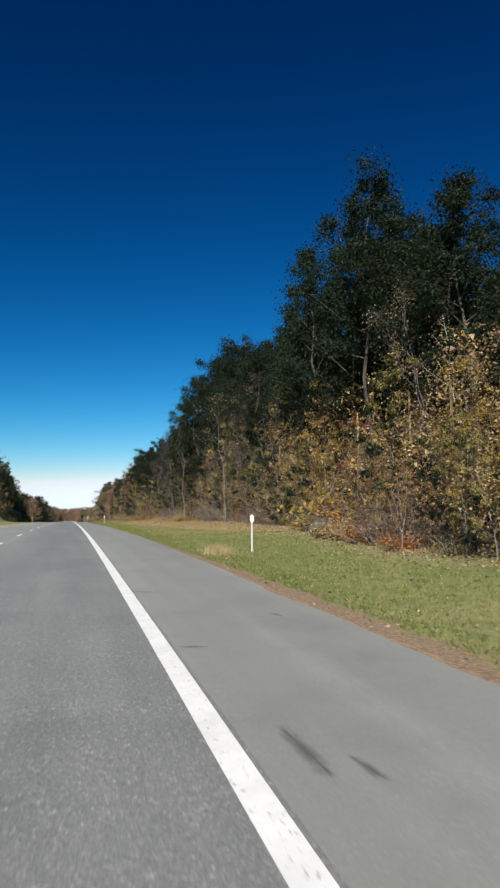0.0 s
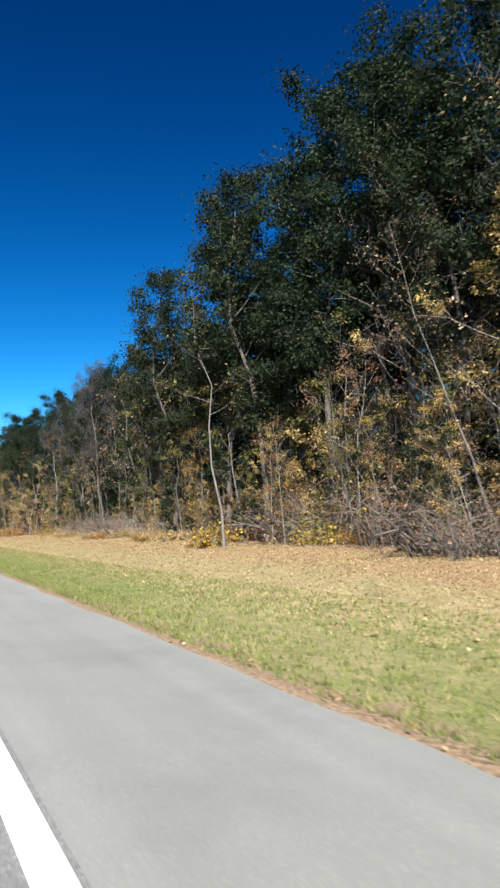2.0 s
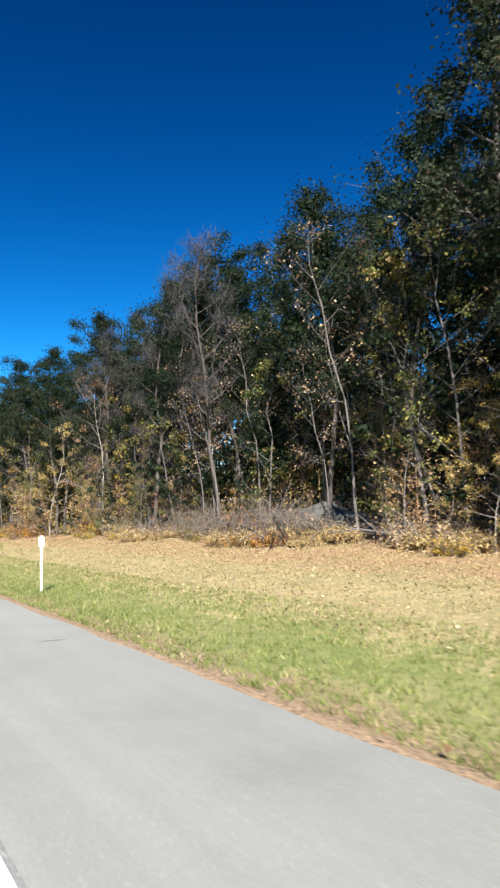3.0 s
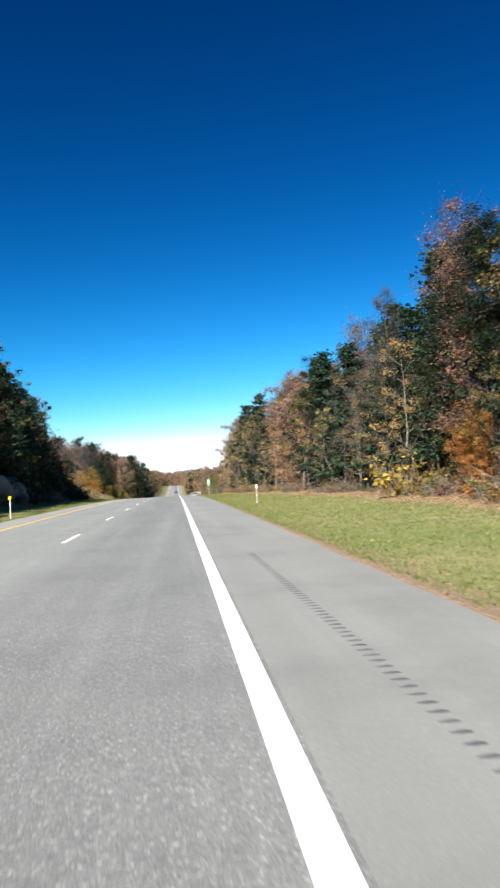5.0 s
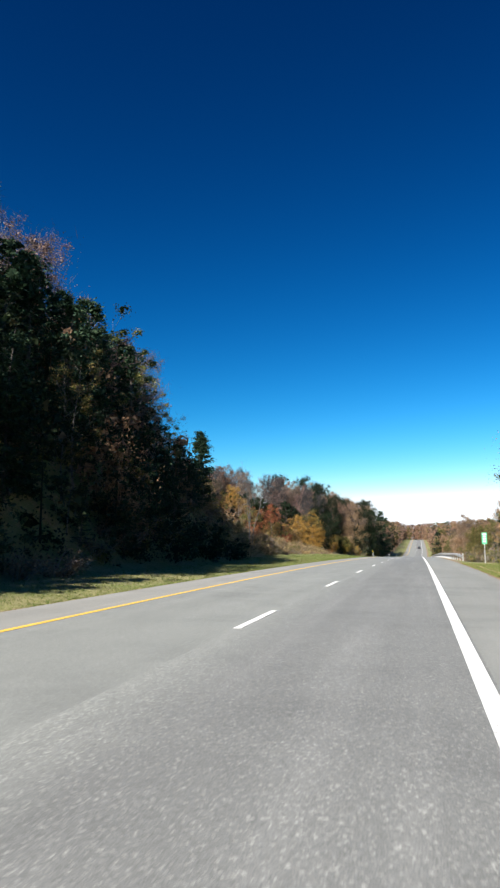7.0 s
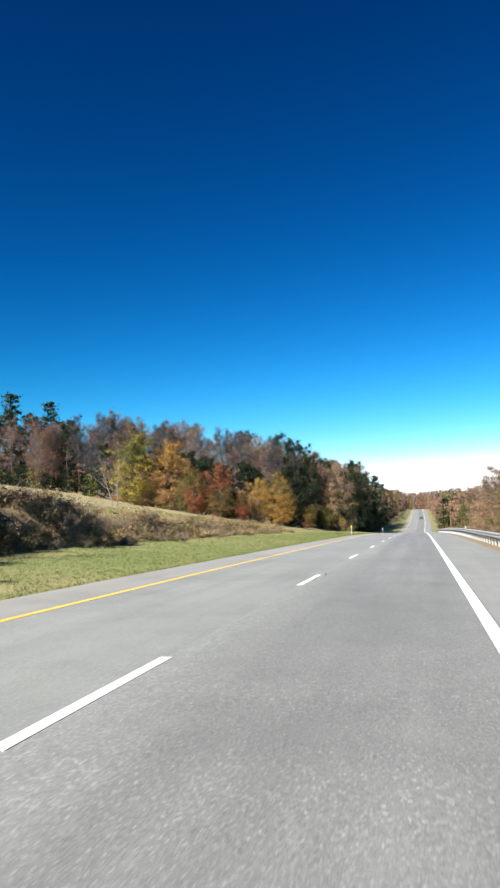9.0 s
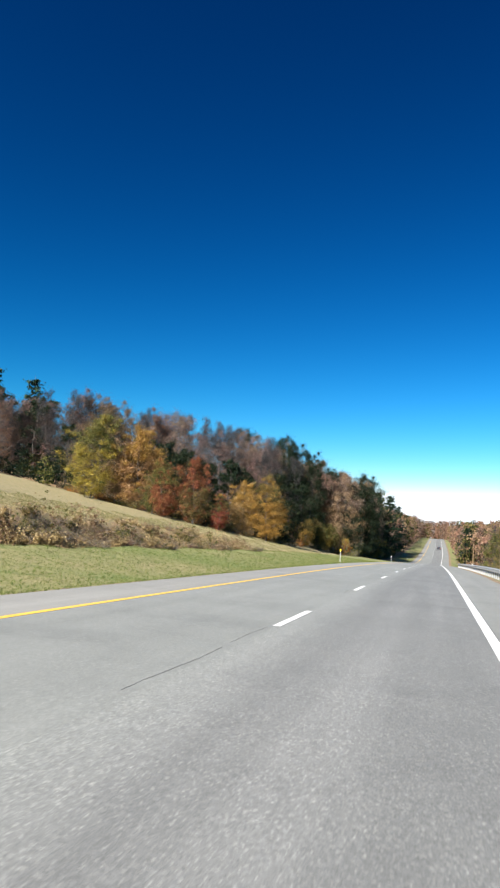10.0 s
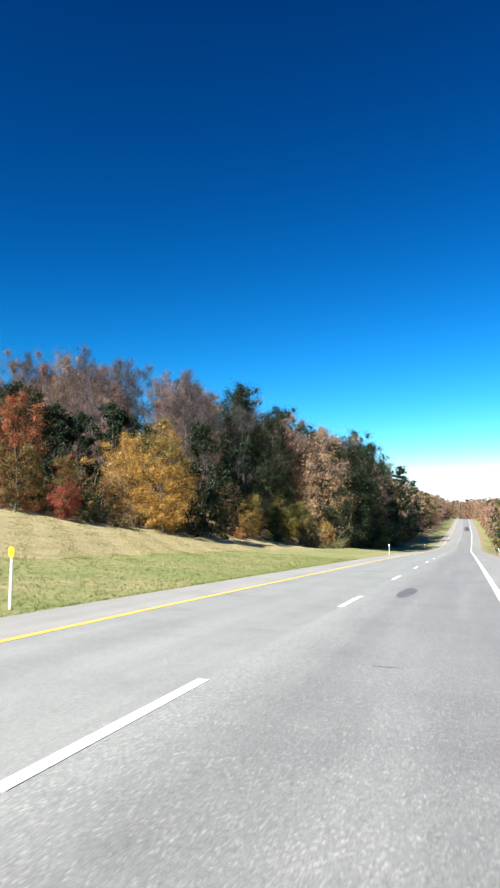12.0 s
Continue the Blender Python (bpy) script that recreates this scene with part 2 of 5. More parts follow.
LEAF = {
    # oak green lowered to near black: windscreen tint and shade are in the colour
    "oak": foliage("shaded_oak_green_leaves", [(0.0, (0.006, 0.015, 0.008)), (0.5, (0.013, 0.027, 0.011)), (0.93, (0.028, 0.043, 0.015)), (1.0, (0.08, 0.065, 0.034))]),
    "olive": foliage("olive_turning_leaves", [(0.0, (0.045, 0.062, 0.016)), (0.4, (0.10, 0.105, 0.026)), (0.8, (0.20, 0.155, 0.045)), (1.0, (0.32, 0.24, 0.10))]),
    "yellow": foliage("yellow_autumn_leaves", [(0.0, (0.21, 0.145, 0.028)), (0.5, (0.38, 0.25, 0.045)), (1.0, (0.51, 0.365, 0.09))], 0.4, 0.04),
    "orange": foliage("orange_autumn_leaves", [(0.0, (0.20, 0.075, 0.018)), (0.5, (0.40, 0.165, 0.035)), (1.0, (0.52, 0.29, 0.09))], 0.4, 0.04),
    "red": foliage("red_autumn_leaves", [(0.0, (0.11, 0.028, 0.018)), (0.5, (0.28, 0.075, 0.042)), (1.0, (0.43, 0.175, 0.085))], 0.4, 0.05),
    "russet": foliage("russet_fading_leaves", [(0.0, (0.11, 0.060, 0.034)), (0.5, (0.225, 0.128, 0.072)), (1.0, (0.33, 0.215, 0.13))], 0.35, 0.05),
    "mauve": foliage("mauve_grey_leaves", [(0.0, (0.11, 0.070, 0.056)), (0.5, (0.212, 0.138, 0.106)), (1.0, (0.325, 0.222, 0.168))], 0.3, 0.04),
    "straw": foliage("straw_blades", [(0.0, (0.34, 0.26, 0.12)), (1.0, (0.58, 0.47, 0.25))], 0.3, 0.0),
    "salmon": foliage("salmon_fading_leaves", [(0.0, (0.17, 0.095, 0.056)), (0.5, (0.35, 0.215, 0.125)), (1.0, (0.47, 0.325, 0.20))], 0.35, 0.04),
    "ochre": foliage("ochre_tan_leaves", [(0.0, (0.15, 0.095, 0.04)), (0.4, (0.32, 0.21, 0.070)), (0.8, (0.45, 0.32, 0.125)), (1.0, (0.54, 0.42, 0.22))], 0.35, 0.05),
    "fern": foliage("dry_fern_fronds", [(0.0, (0.22, 0.145, 0.06)), (0.5, (0.40, 0.29, 0.13)), (1.0, (0.54, 0.43, 0.24))], 0.3, 0.0),
    "pine": foliage("pine_needles", [(0.0, (0.010, 0.028, 0.014)), (0.6, (0.022, 0.050, 0.024)), (1.0, (0.045, 0.078, 0.034))], 0.15, 0.03),
    "dry": foliage("dry_brown_leaves", [(0.0, (0.12, 0.07, 0.035)), (0.5, (0.29, 0.19, 0.10)), (0.8, (0.44, 0.33, 0.20)), (1.0, (0.53, 0.43, 0.29))], 0.25, 0.03),
}
GRASS = foliage("grass_blades", [(0.0, (0.085, 0.125, 0.026)), (0.5, (0.15, 0.188, 0.046)), (0.88, (0.24, 0.245, 0.085)), (1.0, (0.43, 0.37, 0.19))], 0.3, 0.0)
GRASS_GREEN = foliage("green_grass_blades", [(0.0, (0.075, 0.115, 0.024)), (0.5, (0.135, 0.175, 0.042)), (0.9, (0.205, 0.215, 0.068)), (1.0, (0.36, 0.31, 0.15))], 0.3, 0.0)
DRY_GRASS = foliage("straw_verge_blades", [(0.0, (0.20, 0.17, 0.065)), (0.5, (0.33, 0.27, 0.125)), (1.0, (0.50, 0.41, 0.23))], 0.3, 0.0)
MEADOW = foliage("tan_meadow_blades", [(0.0, (0.12, 0.14, 0.038)), (0.5, (0.22, 0.205, 0.08)), (1.0, (0.44, 0.36, 0.20))], 0.3, 0.0)
# boulder grey lowered so the colour carries the shade at the wood's edge
ROCK_SHADED = plain("shade_darkened_rock", (0.06, 0.062, 0.056), 0.92, 1.6, 0.55, 0.0, 0.06)
ROCK = plain("grey_rock", (0.118, 0.136, 0.134), 0.9, 0.9, 0.5, 0.0, 0.08)
GALV = plain("galvanised_steel", (0.55, 0.55, 0.54), 0.45, 4.0, 0.15, 0.6)
POST_WHITE = plain("white_plastic", (0.70, 0.69, 0.64), 0.5, 6.0, 0.08)
POST_GREY = plain("weathered_post", (0.48, 0.47, 0.43), 0.6, 6.0, 0.12)
REFLECT_YELLOW = plain("yellow_reflector", (0.85, 0.62, 0.02), 0.35, 8.0, 0.08)
CAR_PAINT = plain("dark_car_paint", (0.05, 0.055, 0.065), 0.3, 3.0, 0.1)
CAR_GLASS = plain("dark_car_glass", (0.02, 0.022, 0.025), 0.08, 2.0, 0.05)
RUBBER = plain("tyre_rubber", (0.03, 0.03, 0.03), 0.85, 8.0, 0.1)
TAIL_RED = plain("red_tail_lens", (0.45, 0.02, 0.015), 0.25, 5.0, 0.05)
SIGN_GREEN = plain("green_sign_sheet", (0.10, 0.42, 0.22), 0.4, 5.0, 0.08)

# ---------------------------------------------------------------- the lie of the land
GRADE_Y = [-120, -20, 40, 90, 140, 190, 240, 280, 320, 360, 400, 450, 495, 525, 560, 700, 850, 950, 1400]
GRADE = [0.036, 0.0364, 0.0128, 0.005, 0.0068, 0.0029, -0.0071, -0.0139, -0.0162, -0.0251, -0.027, -0.031, -0.03, 0.0, 0.026, 0.026, 0.022, 0.008, 0.0]
_ys = np.arange(-120.0, 1400.5, 0.5)
_g = np.interp(_ys, GRADE_Y, GRADE)
_zs = np.concatenate([[0.0], np.cumsum((_g[1:] + _g[:-1]) * 0.25)])
_zs -= np.interp(0.0, _ys, _zs)

X_RIGHT, X_LEFT = 2.44, -9.15          # edges of the pavement; the right edge line lies at x = 0
X_LANE, X_YELLOW = -3.66, -7.32


def road_z(y):
    return np.interp(y, _ys, _zs)


def bend(y):
    """How far the road shifts to the right beyond the dip."""
    t = np.clip((np.asarray(y, float) - 470.0) / 170.0, 0, 1)
    return 1.3 * t * t * (3 - 2 * t)


def wave(x, y, s):
    return np.sin(x * 0.71 * s + 1.3) * np.sin(y * 0.53 * s + 0.4) + 0.6 * np.sin(x * 1.9 * s + y * 1.3 * s)


def land(x, y):
    """Height of the ground at x, y (arrays or numbers)."""
    x, y = np.asarray(x, float), np.asarray(y, float)
    x = x - bend(y)
    z = road_z(y)
    # right side: shallow verge, wooded rise, then a fall to the valley behind the guard rail
    r = np.maximum(x - X_RIGHT, 0.0)
    rise = np.interp(r, [0, 0.5, 2, 6, 12, 28, 60, 400], [-0.02, -0.06, -0.12, 0.05, 0.45, 2.2, 4.0, 14.0])
    fall = np.interp(r, [0, 0.8, 1.6, 8, 20, 45, 120, 400], [-0.02, -0.05, -0.25, -3.2, -6.5, -7.5, -4.0, 6.0])
    k = np.clip((y - 262) / 50.0, 0, 1)
    k = k * k * (3 - 2 * k) * (1 - np.clip((y - 520) / 160.0, 0, 1))
    right = rise * (1 - k) + fall * k
    # left side: verge, cut bank, hill or meadow
    l = np.maximum(X_LEFT - x, 0.0)
    verge = np.interp(l, [0, 0.6, 3, 8], [-0.02, -0.06, 0.05, 0.35])
    foot = np.interp(y, [120, 245, 285, 320], [4.6, 4.8, 9.0, 9.6])
    bank = np.interp(y, [60, 120, 170, 235, 258, 272, 284, 305, 330, 356, 372], [2.5, 4.5, 6.3, 6.3, 5.2, 3.6, 2.1, 1.7, 1.3, 0.5, 0.0])
    run = np.interp(y, [120, 250, 288, 350], [6.5, 7.0, 2.4, 3.2])
    t = np.clip((l - foot) / run, 0, 1)
    slope = np.interp(y, [120, 240, 285, 420, 480, 600], [0.16, 0.15, 0.085, 0.085, 0.12, 0.10])
    back = np.maximum(l - foot - run * 0.5, 0.0)
    left = verge + bank * (t * t * (3 - 2 * t)) + slope * np.minimum(back, 40) + 0.12 * np.maximum(back - 40, 0) * np.clip((340 - back) / 300, 0, 1)
    left = left + np.clip(y - 418, 0, 60) * 0.085 * np.clip((l - 14) / 20, 0, 1) * (1 - np.clip((y - 600) / 200, 0, 1))
    left = left + 0.078 * np.clip(l - 13, 0, 60) * np.clip((y - 292) / 30, 0, 1) * np.interp(y, [430, 500], [1.0, 0.3])
    z = z + np.where(x > 0, right, left)
    rough = np.clip((r - 5) / 6, 0, 1) * 0.10 + np.clip((l - 5) / 5, 0, 1) * 0.12
    z = z + wave(x, y, 1.0) * rough
    paved = (x > X_LEFT - 0.02) & (x < X_RIGHT + 0.02)
    return np.where(paved, road_z(y) - 0.12, z)


def land_z(x, y):
    return float(land(x, y))


# ---------------------------------------------------------------- building helpers
def mesh_from(name, verts, faces, material=None, smooth=False):
    me = bpy.data.meshes.new(name)
    me.from_pydata([tuple(v) for v in verts], [], [tuple(f) for f in faces])
    if material:
        me.materials.append(material)
    if smooth:
        me.polygons.foreach_set("use_smooth", [True] * len(me.polygons))
    me.update()
    return me


def mesh_of(bm, name, material):
    me = bpy.data.meshes.new(name)
    bm.to_mesh(me)
    bm.free()
    me.materials.append(material)
    return me


def part(name, data, material, parent, label=""):
    """Links a bmesh or mesh as one mesh object under a thing or a part."""
    if isinstance(data, bmesh.types.BMesh):
        data = mesh_of(data, name, material)
    ob = new(name, data)
    ob.parent = parent
    return tagged(ob, label) if label else ob


def box_bm(sx, sy, sz, at=(0, 0, 0), bevel=0.0, bm=None):
    own = bm or bmesh.new()
    r = bmesh.ops.create_cube(own, size=1.0, matrix=Matrix.Translation(at) @ Matrix.Diagonal((sx, sy, sz, 1)))
    if bevel:
        bmesh.ops.bevel(own, geom=list({e for v in r["verts"] for e in v.link_edges}), offset=bevel, segments=2, affect="EDGES")
    return own


class Soup:
    """Collects vertices and faces of one mesh."""

    def __init__(self):
        self.v, self.f, self.n = [], [], 0

    def add(self, verts, faces):
        self.v.append(np.asarray(verts, float))
        self.f.append([tuple(i + self.n for i in f) for f in faces])
        self.n += len(verts)

    def tube(self, pts, radii, sides=6):
        pts = np.asarray(pts, float)
        rings, ang = [], np.linspace(0, 2 * np.pi, sides, endpoint=False)
        for i, c in enumerate(pts):
            d = pts[min(i + 1, len(pts) - 1)] - pts[max(i - 1, 0)]
            d = d / (np.linalg.norm(d) + 1e-9)
            a = np.cross(d, (0.31, 0.95, 0.05) if abs(d[2]) > 0.8 else (0, 0, 1.0))
            a /= np.linalg.norm(a) + 1e-9
            b = np.cross(d, a)
            rings.append(c + radii[i] * (np.cos(ang)[:, None] * a + np.sin(ang)[:, None] * b))
        faces = []
        for i in range(len(pts) - 1):
            for j in range(sides):
                k = (j + 1) % sides
                faces.append((i * sides + j, i * sides + k, (i + 1) * sides + k, (i + 1) * sides + j))
        faces.append(tuple(range((len(pts) - 1) * sides, len(pts) * sides)))
        self.add(np.concatenate(rings), faces)

    def mesh(self, name, material, smooth=False):
        return mesh_from(name, np.concatenate(self.v) if self.v else [], list(itertools.chain.from_iterable(self.f)), material, smooth)


def leaf_quads(centres, rng, length, width, up=0.3, out=None):
    """One pointed four-sided leaf at each centre."""
    n = len(centres)
    nor = rng.normal(size=(n, 3))
    nor[:, 2] = np.abs(nor[:, 2]) + up
    if out is not None:
        nor += out
    nor /= np.linalg.norm(nor, axis=1)[:, None]
    u = np.cross(nor, rng.normal(size=(n, 3)))
    u /= np.linalg.norm(u, axis=1)[:, None] + 1e-9
    w = np.cross(nor, u)
    s = rng.uniform(0.65, 1.35, (n, 1))
    a, b = u * length * 0.5 * s, w * width * 0.5 * s
    bend = nor * length * 0.12 * s
    v = np.stack([centres - a - bend, centres + b * 1.0 - a * 0.1, centres + a - bend, centres - b + a * 0.12], axis=1).reshape(-1, 3)
    f = [(4 * i, 4 * i + 1, 4 * i + 2, 4 * i + 3) for i in range(n)]
    return v, f


def leaf_tris(centres, rng, length, up=0.3, out=None):
    """Small three-sided leaf sprays, for crowns that stay some way off."""
    n = len(centres)
    nor = rng.normal(size=(n, 3))
    nor[:, 2] = np.abs(nor[:, 2]) + up
    if out is not None:
        nor += out
    nor /= np.linalg.norm(nor, axis=1)[:, None]
    u = np.cross(nor, rng.normal(size=(n, 3)))
    u /= np.linalg.norm(u, axis=1)[:, None] + 1e-9
    w = np.cross(nor, u)
    s = rng.uniform(0.6, 1.4, (n, 1)) * length * 0.55
    v = np.stack([centres + u * s, centres - u * s * 0.6 + w * s * 0.75, centres - u * s * 0.5 - w * s * 0.7], axis=1).reshape(-1, 3)
    return v, [(3 * i, 3 * i + 1, 3 * i + 2) for i in range(n)]


def leaf_balls(centres, radii, per, rng, length, flat=0.75, heart=0.0, fine=True):
    """Leaf clusters: leaves face outwards all round each centre, larger shaded sprays fill the heart."""
    n = len(centres)
    d = rng.normal(size=(n * per, 3))
    d /= np.linalg.norm(d, axis=1)[:, None]
    c, r = np.repeat(centres, per, axis=0), np.repeat(radii, per)[:, None]
    at_r = rng.uniform(0.2, 1.0, (n * per, 1)) ** 0.45 * (1 + rng.normal(0, 0.16, (n * per, 1)))
    c = c + d * r * at_r * np.array([1, 1, flat])
    v, f = leaf_tris(c, rng, length, 0.1, d * 1.3) if fine else leaf_quads(c, rng, length, length * 0.62, 0.1, d * 1.3)
    if heart:
        k = 9
        d = rng.normal(size=(n * k, 3))
        d /= np.linalg.norm(d, axis=1)[:, None]
        r = np.repeat(radii, k)[:, None]
        v2, f2 = leaf_tris(np.repeat(centres, k, axis=0) + d * r * 0.42 * np.array([1, 1, flat]), rng, 1.0, 0.0, d * 2.5)
        mid = v2.reshape(-1, 3, 3).mean(axis=1, keepdims=True)
        v2 = (mid + (v2.reshape(-1, 3, 3) - mid) * (r * heart)[:, None]).reshape(-1, 3)
        f = f + [tuple(q + len(v) for q in t) for t in f2]
        v = np.concatenate([v, v2])
    return v, f


def strands(roots, tips, rng, width):
    """Thin twigs, each a slender triangle from root to tip."""
    d = tips - roots
    side = np.cross(d, rng.normal(size=d.shape))
    side /= np.linalg.norm(side, axis=1)[:, None] + 1e-9
    v = np.stack([roots - side * width, roots + side * width, tips], axis=1).reshape(-1, 3)
    return v, [(3 * i, 3 * i + 1, 3 * i + 2) for i in range(len(roots))]


# ---------------------------------------------------------------- trees
def broadleaf(name, seed, height, radius, crown_from, leaf, leaves, leaf_len, trunk_r, skin, label, category="tree", lean=(0, 0), limbs=16, gaps=0.5, twigs=0, narrow=1.0, mixed=None, stems=1, tuft=0.11, cores=0, fine=False, core=0.2, heart=0.0, dome=0):
    """A tapered, bending trunk with limbs and side branches; clumps of leaves on the branches."""
    rng = np.random.default_rng(seed)
    wood, tips = Soup(), []
    for stem in range(stems):
        ang0 = rng.uniform(0, 6.28)
        spread = 0.0 if stems == 1 else rng.uniform(0.08, 0.2) * (1.0 if narrow == 1.0 else 0.4)
        base = np.array([math.cos(ang0), math.sin(ang0), 0]) * (0.0 if stems == 1 else 0.25)
        hh = height * (1.0 if stem == 0 else rng.uniform(0.65, 0.95))
        ts = np.linspace(0, 1, 8)
        sway = np.cumsum(rng.normal(0, 0.018, (8, 2)), axis=0) * hh * np.minimum(ts * 2, 1)[:, None]
        trunk = np.stack([base[0] + lean[0] * ts * hh + math.cos(ang0) * spread * ts * hh + sway[:, 0],
                          base[1] + lean[1] * ts * hh + math.sin(ang0) * spread * ts * hh + sway[:, 1], ts * hh * 0.96 - 0.25 * (1 - ts)], axis=1)
        rad = trunk_r * (1 - 0.93 * ts ** 0.9)
        rad[0] *= 1.35
        wood.tube(trunk, rad, 7)
        az = rng.uniform(0, 6.28)
        for i in range(limbs):
            t = crown_from + (0.97 - crown_from) * (i + rng.uniform(0, 0.9)) / limbs
            az += 2.4 + rng.normal(0, 0.5)
            q = (t - crown_from) / (1 - crown_from)
            prof = (math.sin(math.pi * min(1, 0.16 + 0.84 * q)) ** 0.7) * (1 - 0.35 * q) * narrow + 0.12
            ln = radius * prof * rng.uniform(0.6, 1.2)
            p0 = np.array([np.interp(t, ts, trunk[:, k]) for k in range(3)])
            el = rng.uniform(0.15, 0.65) + 0.45 * q
            dv = np.array([math.cos(az) * math.cos(el), math.sin(az) * math.cos(el), math.sin(el)])
            s = np.array([0, 0.3, 0.65, 1.0])[:, None]
            limb = p0 + dv * ln * s + np.array([0, 0, 0.18 * ln]) * s ** 2 + np.cumsum(rng.normal(0, 0.04, (4, 3)), axis=0) * ln * s
            r0 = max(0.012, float(np.interp(t, ts, rad)) * 0.55)
            wood.tube(limb, r0 * (1 - 0.85 * s[:, 0]), 4)
            tips += [(limb[1] + limb[2]) / 2, (limb[2] + limb[3]) / 2, limb[3]]
            for _ in range(3):
                k = rng.integers(1, 3)
                q0 = limb[k] + (limb[k + 1] - limb[k]) * rng.uniform()
                dv2 = dv + rng.normal(0, 0.65, 3)
                dv2 /= np.linalg.norm(dv2)
                l2 = ln * rng.uniform(0.25, 0.5)
                sub = q0 + dv2 * l2 * np.linspace(0, 1, 3)[:, None] + rng.normal(0, 0.03, (3, 3)) * l2
                wood.tube(sub[[0, 2]], np.array([0.45, 0.1]) * r0, 3)
                tips += [sub[1], sub[2]]
    if dome:
        d = rng.normal(size=(dome, 3))
        d /= np.linalg.norm(d, axis=1)[:, None]
        low, top = max(crown_from, 0.06) * height, height * 0.97
        mid_z, half = low + (top - low) * 0.45, (top - low) * 0.5
        shape = np.array([radius * 0.72, radius * 0.72, half]) * rng.uniform(0.72, 1.0, (dome, 1))
        tips += list(d * shape * np.where(d[:, 2:] > 0.4, 0.95, 1.0) + np.array([0, 0, mid_z]))
    tips = np.array(tips)
    thing = tagged(new(name), label, category)
    part("trunk", wood.mesh("trunk", skin, True), skin, thing)
    if twigs:
        c = tips[rng.integers(0, len(tips), twigs)] + rng.normal(0, radius * 0.09, (twigs, 3))
        dv = rng.normal(size=(twigs, 3)) + np.array([0, 0, 0.9])
        dv /= np.linalg.norm(dv, axis=1)[:, None]
        v, f = strands(c, c + dv * rng.uniform(0.3, 1.0, (twigs, 1)) * radius * 0.32, rng, 0.006 + 0.0004 * height)
        tagged(part("twig_spray", mesh_from("twig_spray", v, f, TWIG), TWIG, thing), kind="stuff")
    if leaves:
        groups = [(leaf, leaves)] if not mixed else [(leaf, int(leaves * (1 - mixed[1]))), (mixed[0], int(leaves * mixed[1]))]
        weight = rng.uniform(0.15, 1.0, len(tips)) ** (1 + gaps)
        weight /= weight.sum()
        mid = np.array([lean[0] * height * 0.6, lean[1] * height * 0.6, height * (crown_from + 1) * 0.5])
        for g, (kind, count) in enumerate(groups):
            wgt = np.where(np.arange(len(tips)) >= len(tips) - dome, weight.max(), weight) if dome else weight
            wgt = wgt / wgt.sum()
            if mixed:
                wgt = np.where(np.arange(len(tips)) >= len(tips) - dome, weight.max(), weight) if dome else weight
                low = (tips[:, 2] < np.median(tips[:, 2])) == (g == 0)
                wgt = wgt * np.where(low, 1.0, 0.25)
                wgt = wgt / wgt.sum()
            pick = rng.choice(len(tips), count, p=wgt)
            off = rng.normal(0, 1, (count, 3)) * np.array([1, 1, 0.7]) * radius * tuft
            c = tips[pick] + off
            c[:, 2] = np.maximum(c[:, 2], 0.25)
            out = (c - mid) / (np.linalg.norm(c - mid, axis=1)[:, None] + 1e-6) * 0.5
            if cores:
                k = max(4, int(cores * count / leaves))
                best = rng.choice(len(tips), min(k, len(tips)), p=wgt, replace=False)
                v, f = leaf_balls(tips[best], radius * core * rng.uniform(0.55, 1.3, len(best)), max(1, count // len(best)), rng, leaf_len, 0.75, heart, fine)
                if dome:
                    loose = int(count * 0.7)
                    v2, f2 = leaf_tris(c[:loose] + off[:loose] * 0.15, rng, leaf_len * 1.1, 0.25, out[:loose])
                    f = f + [tuple(i + len(v) for i in q) for q in f2]
                    v = np.concatenate([v, v2])
            else:
                v, f = leaf_tris(c, rng, leaf_len, 0.25, out) if fine else leaf_quads(c, rng, leaf_len, leaf_len * 0.62, 0.25, out)
            part("crown", mesh_from("crown", v, f, LEAF[kind]), LEAF[kind], thing)
    return thing


